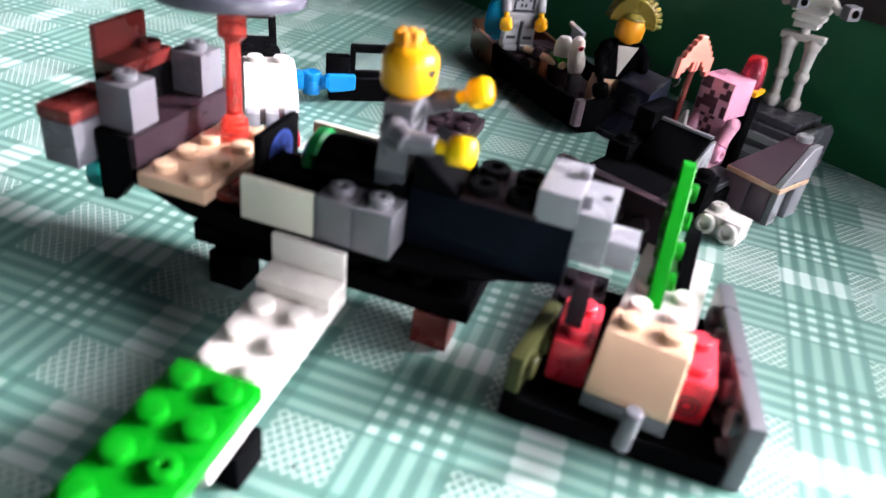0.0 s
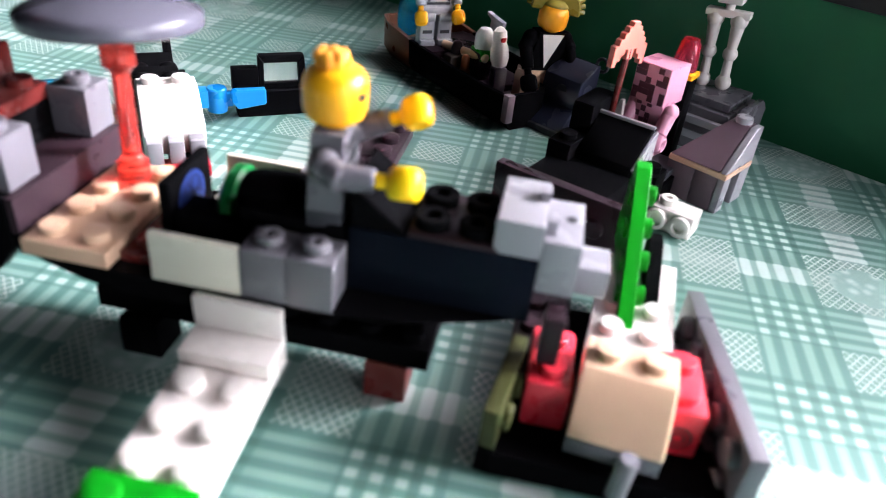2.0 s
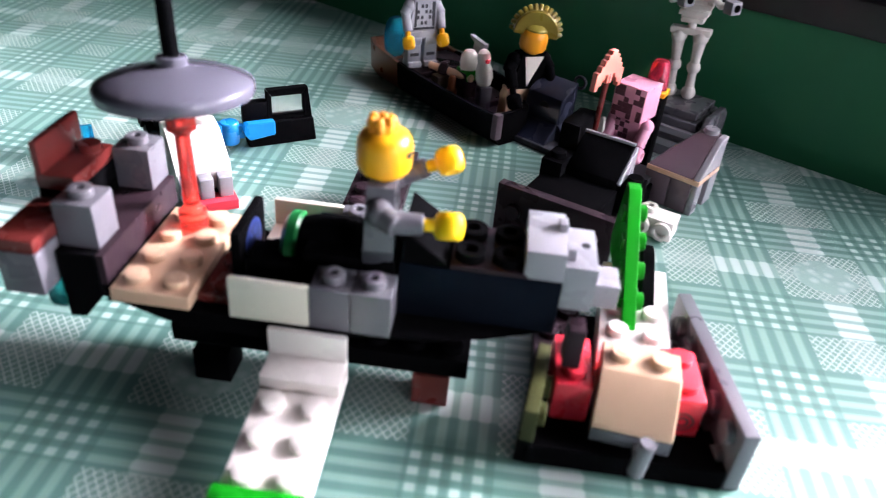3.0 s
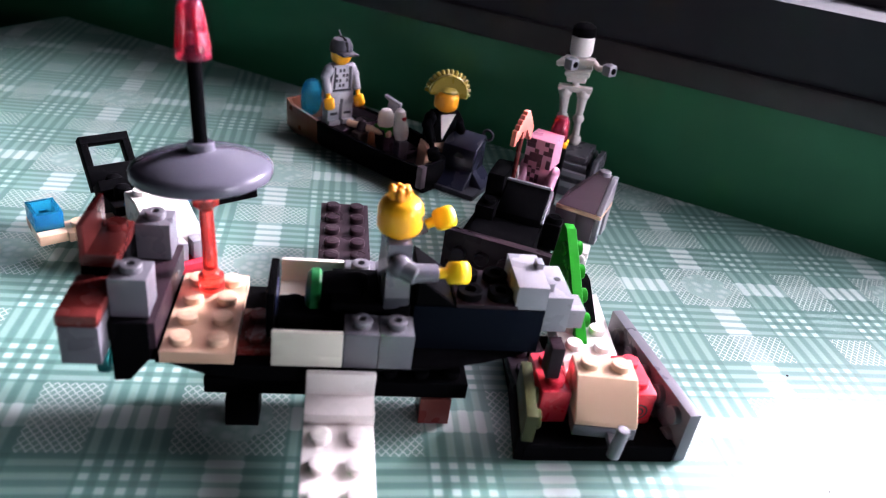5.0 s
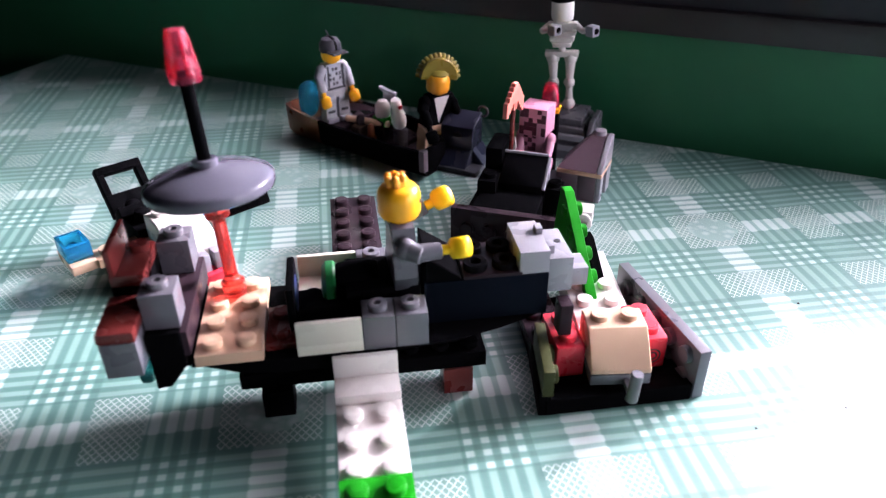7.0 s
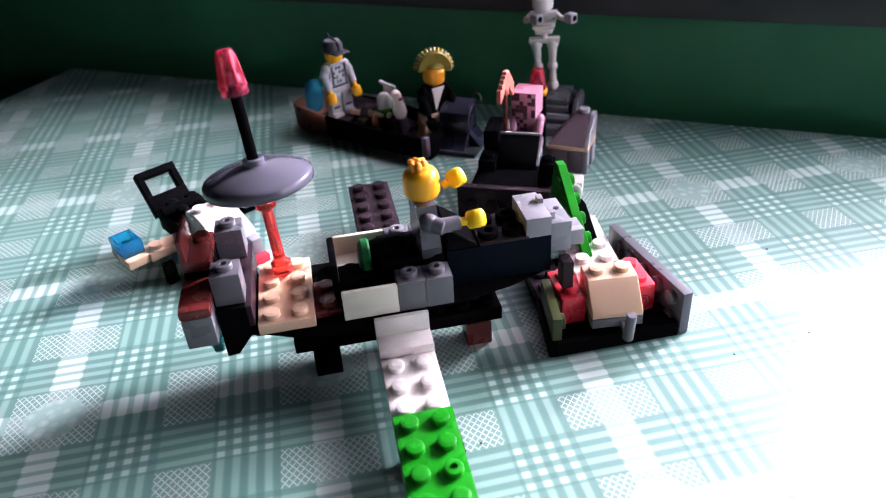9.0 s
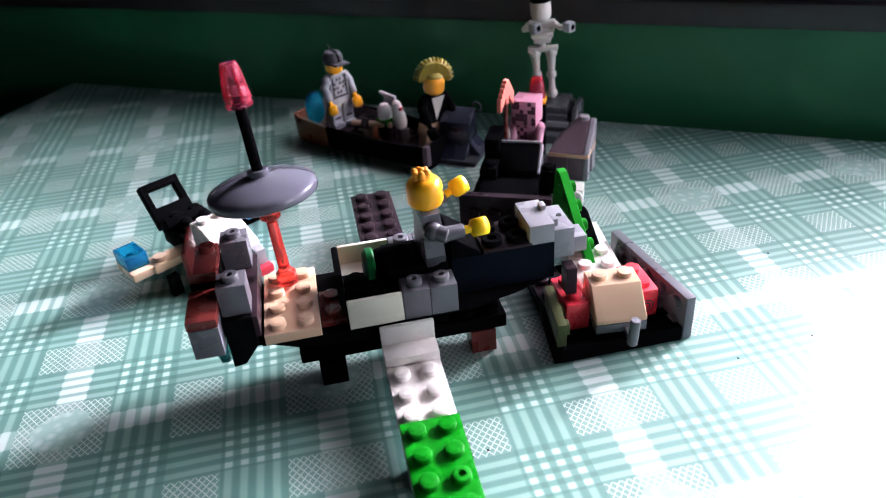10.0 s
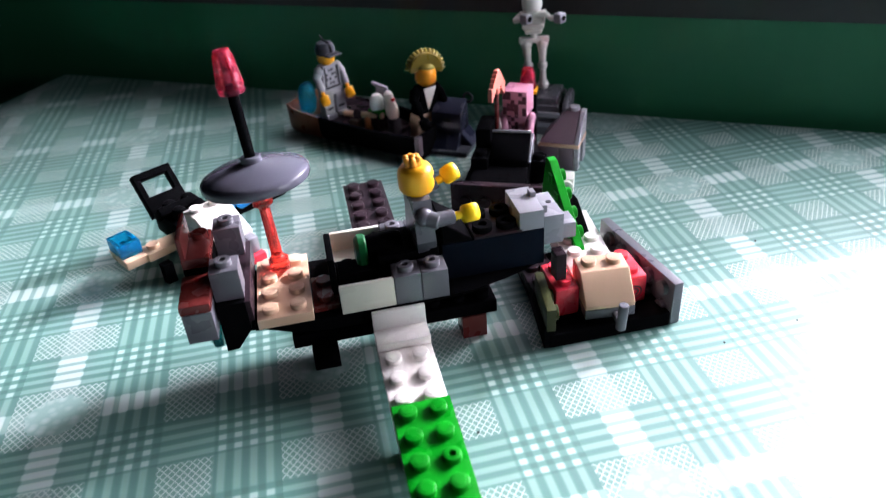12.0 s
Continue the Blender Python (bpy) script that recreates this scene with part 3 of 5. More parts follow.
for _x, _y in ((1, 0), (2, 0), (1, 3), (2, 3)):
    bp("rim_brick", (_x, _y, 22.4, 1, 1, 9.6), GREY, "grey one-stud brick with hollow stud", hollow=True)


def crest_tile():
    bm = bmesh.new()
    add_box(bm, -9.9, 8.2, 24.0, -7.9, 24.0, 36.4, 0.5)
    ob = part("crest_tile", bm, BLACK, craft, "upright black square tile with blue star print")
    bm = bmesh.new()
    m = Matrix.Translation((-7.86, 16.1, 30.3)) @ Matrix.Rotation(radians(90), 4, "Y")
    seg = 28
    bm.faces.new([bm.verts.new(m @ Vector((4.9 * math.cos(2 * math.pi * k / seg), 4.9 * math.sin(2 * math.pi * k / seg), 0.02))) for k in range(seg)])
    part("crest_field", bm, BLUEINK, ob)
    bm = bmesh.new()
    for k in range(seg):
        a0, a1 = 2 * math.pi * k / seg, 2 * math.pi * (k + 1) / seg
        vs = [bm.verts.new(m @ Vector((r * math.cos(a) * 0.95, r * math.sin(a), 0.05))) for r, a in ((4.7, a0), (4.7, a1), (4.35, a1), (4.35, a0))]
        bm.faces.new(vs)
    for k in range(5):
        a = 2 * math.pi * k / 5
        vs = [bm.verts.new(m @ Vector((r * math.cos(b), r * math.sin(b), 0.05))) for r, b in ((3.9, a), (1.5, a + 0.4), (1.1, a), (1.5, a - 0.4))]
        bm.faces.new(vs)
    part("crest_print", bm, PALEINK, ob)


crest_tile()
_bm = bmesh.new()
add_lathe(_bm, [(2.0, 0), (5.4, 0.3), (6.7, 1.4), (6.7, 3.2), (6.1, 3.8)], Matrix.Translation((-1.4, 17.4, 30.4)) @ Matrix.Rotation(radians(90), 4, "Y"), 28)
part("barrel_rim", _bm, SHADED_GREEN, craft, "round green barrel end, colour darkened for the cockpit's shade")
_bm = bmesh.new()
add_lathe(_bm, [(4.9, 0), (5.9, 0.6), (6.4, 3), (6.4, 9), (5.8, 11.0), (5.0, 11.4)], Matrix.Translation((2.0, 17.0, 30.6)) @ Matrix.Rotation(radians(90), 4, "Y"), 28)
part("barrel", _bm, BLACK, craft)
bp("cockpit_floor", (-1, 1, 22.4, 4, 2, 3.2), BLACK)
bp("cockpit_filler", (-0.9, 1.02, 25.6, 1.45, 0.9, 5.4), BLACK, studs=False)
bp("cockpit_block", (0.6, 1.0, 25.6, 2.3, 1.9, 9.2), BLACK, studs=False)


# nose
def nose():
    bm = bmesh.new()
    add_box(bm, 24.1, 8.1, 22.4, 55.9, 23.9, 34.9)
    part("nose_block", bm, NAVY, craft, "dark blue-black nose block")
    bm = bmesh.new()
    add_prism(bm, [(24.3, 35.0), (33.5, 35.0), (33.0, 36.2), (24.3, 42.5)], "y", 8.3, 23.7, 0.3)
    part("windscreen", bm, BLACK, craft, "glossy black sloping windscreen")
    bm = bmesh.new()
    add_box(bm, 34.0, 8.1, 34.9, 49.0, 23.9, 35.9)
    part("nose_plate", bm, DBROWN, craft)
    for x in (37.5, 45.0):
        for y in (12.0, 20.0):
            bm = bmesh.new()
            add_lathe(bm, [(2.9, 35.8), (3.1, 36.0), (3.1, 37.7), (2.9, 37.9), (1.5, 37.9), (1.4, 37.6), (1.4, 36.4)], Matrix.Translation((x, y, 0)), 20)
            part("round_plate", bm, BLACK, craft)
    bm = bmesh.new()
    add_box(bm, 48.2, 8.2, 35.0, 55.9, 23.8, 41.4)
    ob = part("grille_tile", bm, LGREY, craft, "light grey smooth block")
    bm = bmesh.new()
    add_box(bm, 54.2, 16.6, 41.3, 56.0, 19.6, 43.0, 0.15)
    part("clip", bm, LGREY, ob)
    bm = bmesh.new()
    add_box(bm, 56.0, 8.6, 28.6, 62.3, 23.4, 38.6)
    ob = part("nose_bracket", bm, LGREY, craft, "light grey bracket with a clip")
    bm = bmesh.new()
    add_box(bm, 56.1, 11.0, 38.4, 57.8, 14.0, 41.0, 0.15)
    part("clip", bm, LGREY, ob)
    bm = bmesh.new()
    add_lathe(bm, [(0.9, 38.6), (0.9, 38.75), (0.1, 38.75)], Matrix.Translation((60.2, 17.0, 0)), 12)
    part("pin_hole", bm, INK, ob)
    bm = bmesh.new()
    add_box(bm, 62.4, 12.6, 27.0, 68.0, 20.0, 32.4)
    part("gun_block", bm, LGREY, craft)
    bm = bmesh.new()
    add_box(bm, 58.6, 4.4, 17.2, 62.0, 9.5, 26.6, 0.3)
    part("chin_plate", bm, DBROWN, craft, "dark brown tile under the nose")


nose()

# wings
WING = Matrix.Translation((0, -1.0 * MM, 12.8 * MM)) @ Matrix.Rotation(radians(3.0), 4, "X") @ Matrix.Translation((0, 1.0 * MM, -12.8 * MM))


def wing_part(name, bm, mat, label=""):
    ob = part(name, bm, mat, craft, label)
    ob.matrix_local = WING
    return ob


wing_part("wing_plate", brick_mesh(0, -6, 9.6, 2, 6, 3.2, skip=[(i, j) for i in range(2) for j in (0, 1, 5)]), WHITE, "white studded wing plate")
wing_part("wing_panel", panel_mesh(0, -1, 12.8, "y1"), WHITE, "white wall panel")
_gm = brick_mesh(0, -10, 12.8, 2, 6, 3.2, hollow_at=[(1, 3)])
wing_part("wing_tip", _gm, GREEN, "bright green studded wing tip plate")
bp("wing_leg", (0.1, -5.25, 0.0, 2.05, 0.95, 7.5), BLACK, "black brick leg", studs=False)
bp("far_wing_plate", (0.1, 4.1, 11.4, 2, 8, 3.2), DBROWN, "dark brown studded wing plate")

# ---- pilot figure: one mesh ----
def figure_mesh(bm, skin=0, top=1, legs=2, arms=(60, 60), seated=False, grip_skin=0, big=1.0, drop=0.0, fore=7.6):
    """Blocky toy figure facing +x, feet at z = 0, about 40 mm high. Material slots are given by number."""
    z = 0.0
    if not seated:
        for s in (-1, 1):
            add_box(bm, -2.8, s * 4.1 - 3.4, 0, 2.8, s * 4.1 + 3.4, 11.4, 0.7, mat=legs)
            add_box(bm, -2.8, s * 4.1 - 3.4, 0, 4.6, s * 4.1 + 3.4, 2.4, 0.6, mat=legs)
            add_lathe(bm, [(3.0, 0), (3.4, 0.4), (3.4, 6.4), (3.0, 6.8)], Matrix.Translation((0, s * 4.1 - 3.4, 11.2)) @ Matrix.Rotation(radians(-90), 4, "X"), 18, legs)
        z = 12.0
    add_box(bm, -3.0, -7.2, z, 3.0, 7.2, z + 3.2, 0.5, mat=legs)
    t0 = z + 3.2
    b = [bm.verts.new(c) for c in ((-2.9, -7.2, t0), (2.9, -7.2, t0), (2.9, 7.2, t0), (-2.9, 7.2, t0))]
    u = [bm.verts.new(c) for c in ((-2.7, -5.2, t0 + 13), (2.7, -5.2, t0 + 13), (2.7, 5.2, t0 + 13), (-2.7, 5.2, t0 + 13))]
    fs = [bm.faces.new(b[::-1]), bm.faces.new(u)] + [bm.faces.new((b[k], b[(k + 1) % 4], u[(k + 1) % 4], u[k])) for k in range(4)]
    for f in fs:
        f.material_index = top
    sh = t0 + 10.2 - drop
    for s, ang in zip((-1, 1), arms):
        a = radians(ang)
        p0 = Vector((0, s * 6.6, sh))
        p1 = p0 + Vector((2.6 * math.sin(a), s * 1.8, -2.6 * math.cos(a)))
        p2 = p1 + Vector((fore * math.sin(a + 0.25), s * -0.2, -fore * math.cos(a + 0.25)))
        bmesh_ball(bm, p0, 2.9, top)
        tube_between(bm, p0, p1 + (p1 - p0) * 0.5, 2.6, 2.3, mat=top)
        tube_between(bm, p1, p2, 2.25, 2.05, mat=top)
        d = (p2 - p1).normalized()
        tube_between(bm, p2, p2 + d * 2.8, 1.25, mat=grip_skin)
        grip(bm, p2 + d * 4.4, d, (0.05, 0.55, 0.83), grip_skin)
    hz = t0 + 13.0
    head = [(2.6, 0), (3.0, 0.4), (3.2, 0.8), (4.4, 1.2), (5.0, 2.4), (5.05, 6.2), (4.75, 7.5), (4.1, 8.4), (3.2, 8.9), (2.4, 9.05), (2.3, 10.3)]
    add_lathe(bm, [(r * big, hz + h * big) for r, h in head], None, 24, skin)
    return hz


def bmesh_ball(bm, c, r, mat):
    res = bmesh.ops.create_uvsphere(bm, u_segments=14, v_segments=8, radius=r)
    bmesh.ops.translate(bm, vec=c, verts=res["verts"])
    for f in {f for v in res["verts"] for f in v.link_faces}:
        f.material_index = mat


def grip(bm, c, d, axis, mat):
    """Mitten-like C-shaped end at c: it opens along d, its bore runs along axis."""
    d = Vector(d).normalized()
    ax = Vector(axis)
    ax = (ax - d * ax.dot(d)).normalized()
    m = Matrix.Translation(c) @ Matrix((ax, d.cross(ax), d)).transposed().to_4x4()
    n, ns = 17, 18
    vs = []
    for k in range(n):
        a = radians(-163 + 326 * k / (n - 1)) - math.pi / 2
        co, si = math.cos(a), math.sin(a)
        ring = []
        for j in range(ns):
            b = 2 * math.pi * j / ns
            cb, sb = math.cos(b), math.sin(b)
            r = 1.7 + 1.1 * math.copysign(abs(cb) ** 0.9, cb)
            ring.append(bm.verts.new(m @ Vector((2.65 * math.copysign(abs(sb) ** 0.95, sb), r * co, r * si * 1.08 + 0.4))))
        vs.append(ring)
    old = set(bm.faces)
    bm.faces.new(vs[0])
    bm.faces.new(vs[-1][::-1])
    for a, b in zip(vs, vs[1:]):
        for k in range(ns):
            bm.faces.new((a[k], b[k], b[(k + 1) % ns], a[(k + 1) % ns]))
    for f in bm.faces:
        if f not in old:
            f.material_index = mat


def face_print(bm, a0, a1, z0, z1, r, mat):
    """Printed patch that follows the round head between two bearings in degrees."""
    n = 5
    cols = []
    for k in range(n + 1):
        a = radians(a0 + (a1 - a0) * k / n)
        cols.append([bm.verts.new((r * math.cos(a), r * math.sin(a), z)) for z in (z0, z1)])
    for p, q in zip(cols, cols[1:]):
        bm.faces.new((p[0], q[0], q[1], p[1])).material_index = mat


def pilot():
    bm = bmesh.new()
    hz = figure_mesh(bm, arms=(76, 100), seated=True, grip_skin=5, big=1.05, drop=1.9, fore=6.0)
    for a, r, l in ((0, 0.0, 2.1), (0.5, 1.5, 1.7), (1.6, 1.7, 1.5), (2.6, 1.6, 1.7), (3.6, 1.7, 1.6), (4.6, 1.6, 1.8), (5.6, 1.6, 1.9)):
        p = Vector((r * math.cos(a) - 0.4, r * math.sin(a), hz + 9.6))
        tube_between(bm, p, p + Vector((0.3 * math.cos(a) - 0.3, 0.3 * math.sin(a), l)), 1.25, 0.95, 10, 4)
        bmesh_ball(bm, p + Vector((0.3 * math.cos(a) - 0.3, 0.3 * math.sin(a), l)), 0.98, 4)
    for s in (-1, 1):
        face_print(bm, s * 12, s * 36, hz + 5.4, hz + 6.4, 5.36, 3)
        face_print(bm, s * 16, s * 30, hz + 4.9, hz + 5.4, 5.36, 3)
    face_print(bm, -14, 12, hz + 2.8, hz + 3.2, 5.36, 3)
    for y in (-2.6, 0, 2.6):
        for k in range(3):
            add_box(bm, 2.0, y - 0.95, 6.0 + k * 3.0, 3.02 - 0.05 * k, y + 0.95, 7.9 + k * 3.0, 0.1, mat=3)
    ob = mesh_object("toy_figure", bm, [YELLOW, GREY, DGREY, INK, ORANGE, LEMON])
    ob.matrix_world = at_mm(19.2, 15.2, 33.7, 0, 0, 4)
    tagged(ob, "yellow-faced toy figure in grey suit sitting in the aircraft", "toy figure", "toy figures")


pilot()

# ---- the ground vehicle with the tan bonnet ----
car = thing("toy_buggy", "low toy brick buggy with tan bonnet and red side bricks", "toy vehicle", at_mm(0, 0, 0))


def buggy():
    def b(name, bm, mat, label=""):
        return part(name, bm, mat, car, label)
    bm = bmesh.new()
    add_prism(bm, [(53.2, -6.6), (93.0, -6.6), (88.0, 38.0), (56.0, 38.0)], "z", 0.0, 5.2, 0.25)
    b("chassis_plate", bm, BLACK, "black chassis plate")
    # right wall: plate on edge with its studs to the inside
    m = Matrix.Translation((93.4, -6.4, 0)) @ Matrix.Rotation(radians(7.6), 4, "Z")
    bm = bmesh.new()
    add_box(bm, 0, 0, 0.1, 3.2, 44.5, 15.6, m=m)
    for k in range(5):
        for zz in (4.2, 11.6):
            add_lathe(bm, [(2.4, 0), (2.4, 1.5), (2.2, 1.7), (0.3, 1.75)], m @ Matrix.Translation((0, 5.0 + 8 * k, zz)) @ Matrix.Rotation(radians(-90), 4, "Y"), 16)
    b("side_plate", bm, GREY, "grey plate standing on edge with studs inward")
    mo = Matrix.Translation((54.0, -8.4, 0)) @ Matrix.Rotation(radians(-8), 4, "Z")
    bm = bmesh.new()
    add_box(bm, -2.6, 0, 8.2, 0.2, 20.6, 16.2, m=mo)
    for k in range(2):
        add_lathe(bm, [(2.4, 0), (2.4, 1.5), (2.2, 1.7), (0.3, 1.75)], mo @ Matrix.Translation((-0.1, 4.2 + 8 * k, 12.2)) @ Matrix.Rotation(radians(90), 4, "Y"), 16)
    b("olive_side", bm, OLIVE, "olive green plate standing on edge with studs inward")
    bm = bmesh.new()
    add_box(bm, -3.0, 1.9, 0.0, 0.1, 38.0, 8.1, m=mo)
    b("side_rail", bm, BLACK)
    M2 = Matrix.Translation((74.2, 3.4, 0)) @ Matrix.Rotation(radians(-6), 4, "Z")
    bm = bmesh.new()
    add_prism(bm, [(-8.0, 9.7), (8.0, 9.7), (8.0, 19.2), (-0.4, 19.2), (-8.0, 11.2)], "x", -7.9, 7.9, 0.25)
    add_stud(bm, -4, 4, 19.2)
    add_stud(bm, 4, 4, 19.2)
    bmesh.ops.transform(bm, matrix=M2, verts=bm.verts)
    b("bonnet_slope", bm, TAN, "tan sloping bonnet brick with two studs")
    bm = bmesh.new()
    add_box(bm, -7.9, -8.1, 6.4, 7.9, 8.0, 9.6, m=M2)
    b("bonnet_plate", bm, GREY)
    bm = bmesh.new()
    add_box(bm, 0.7, -13.0, 6.5, 2.3, -8.0, 8.4, 0.3, m=M2)
    c = b("bumper_clip", bm, GREY)
    bm = bmesh.new()
    tube_between(bm, (74.2, -10.6, 6.2), (74.5, -11.2, 15.6), 1.6, 1.6, 16)
    part("bumper_pin", bm, GREY, c, "upright grey bar held by the clip")
    for x in (57.6, 80.2):
        bm = bmesh.new()
        add_box(bm, x, 1.4, 5.3, x + 7.9, 17.2, 15.4, 0.9)
        for y in (5.4, 13.2):
            add_stud(bm, x + 4, y, 15.4)
        ob = b("red_brick", bm, RED, "red two-stud brick")
        if x > 70:
            bm = bmesh.new()
            m = Matrix.Translation((x + 4, 1.34, 9.6)) @ Matrix.Rotation(radians(90), 4, "X")
            for r0, r1 in ((2.4, 1.95), (1.4, 0.9)):
                n = 20
                for k in range(n):
                    a0, a1 = 2 * math.pi * k / n, 2 * math.pi * (k + 1) / n
                    bm.faces.new([bm.verts.new(m @ Vector((r * math.cos(a), r * math.sin(a), 0))) for r, a in ((r0, a0), (r0, a1), (r1, a1), (r1, a0))])
            part("round_print", bm, INK, ob)
    bm = bmesh.new()
    add_box(bm, -8, 8.2, 5.3, 8, 48, 12.6, m=M2)
    for i in (-4, 4):
        for j in (12, 20, 28):
            add_lathe(bm, [(2.4, 12.5), (2.4, 14.0), (2.2, 14.3), (0.3, 14.35)], M2 @ Matrix.Translation((i, j, 0)), 18)
    b("deck_plate", bm, WHITE, "white studded deck plate")
    # green wedge leaning back
    bm = bmesh.new()
    add_prism(bm, [(24.6, 12.7), (61.0, 12.7), (60.0, 19.0), (56.8, 33.6), (53.4, 33.6)], "x", 73.4, 76.6, 0.2)
    for k in range(4):
        t = 0.13 + 0.21 * k
        p = Vector((76.5, 28.6 + 28.8 * t, 12.9 + 20.9 * t))
        add_lathe(bm, [(2.2, 0), (2.2, 1.5), (2.0, 1.7), (0.3, 1.72)], Matrix.Translation(p) @ Matrix.Rotation(radians(90), 4, "Y"), 14)
        add_box(bm, 72.6, p.y - 1.6, p.z - 2.2, 73.6, p.y + 1.6, p.z + 1.0, 0.15)
    b("wedge_fin", bm, GREEN, "bright green wedge fin leaning back")
    bm = bmesh.new()
    add_prism(bm, [(33.5, 12.7), (50.0, 12.7), (50.0, 20.5), (46.5, 20.5)], "x", 78.9, 82.0, 0.2)
    b("fin_backing", bm, BLACK)
    bm = bmesh.new()
    add_box(bm, 54.0, 12.2, 5.2, 65.0, 38.0, 8.6)
    for x in (57.5, 62):
        for y in (17, 25, 33):
            add_stud(bm, x, y, 8.6)
    b("floor_plate", bm, DBROWN)


buggy()

# ---- rowing boat with three figures ----
def boat():
    m = at_mm(21.5, 176, 0, 0, 0, -45)
    root = thing("toy_boat", "dark brown toy rowing boat carrying toy figures", "toy boat", m)
    W = 16.0
    def hull(off, z0):
        out = []
        for x, wf, far, zr in ((-42 + off, 0.86, 0.86, 15.6), (-37, 0.97, 0.97, 14.4), (-19.5, 1.0, 1.0, 12.4), (10, 1.0, 1.0, 11.6), (28, 1.0, 0.72, 11.8), (40.5 - off, 0.97, 0.05, 12.2)):
            w, u = W * wf - off, W * far - off
            out.append([(x, -w, zr), (x, -w * 0.95, z0 + 3), (x, -w * 0.8, z0), (x, u * 0.8, z0), (x, u * 0.95, z0 + 3), (x, u, zr)])
        return out
    bm = bmesh.new()
    o = [[bm.verts.new(c) for c in r] for r in hull(0, 0.0)]
    i = [[bm.verts.new(c) for c in r] for r in hull(1.6, 1.6)]
    for g in (o, i):
        for a, b in zip(g, g[1:]):
            for k in range(5):
                bm.faces.new((a[k], a[k + 1], b[k + 1], b[k]))
    for side in (0, 5):
        for (oa, ob_), (ia, ib) in zip(zip(o, o[1:]), zip(i, i[1:])):
            bm.faces.new((oa[side], ob_[side], ib[side], ia[side]))
    for e in (0, -1):
        bm.faces.new(o[e])
        bm.faces.new(i[e])
        bm.faces.new((o[e][0], i[e][0], i[e][5], o[e][5]))
    for f in bm.faces:
        f.material_index = 0 if f.calc_center_median().x < -19 else 1
    part("hull", bm, [WOODBROWN, BLACK], root, "brown stern and black sides")
    bm = bmesh.new()
    add_box(bm, -38, -12.5, 1.7, 26, 9.5, 3.3, 0.2)
    part("floor_board", bm, DBROWN, root)
    for x0, x1, z in ((-24, -6, 11.8), (2, 18, 5.6)):
        bm = bmesh.new()
        add_box(bm, x0, -14.0, z - 2.4, x1, 14.0, z, 0.3)
        part("bench", bm, DBROWN, root)
    bm = bmesh.new()
    add_box(bm, 38.6, -15.6, 3.0, 41.4, -12.6, 12.6, 0.4)
    part("bow_post", bm, MAUVE, root, "pale post at the bow corner")


boat()


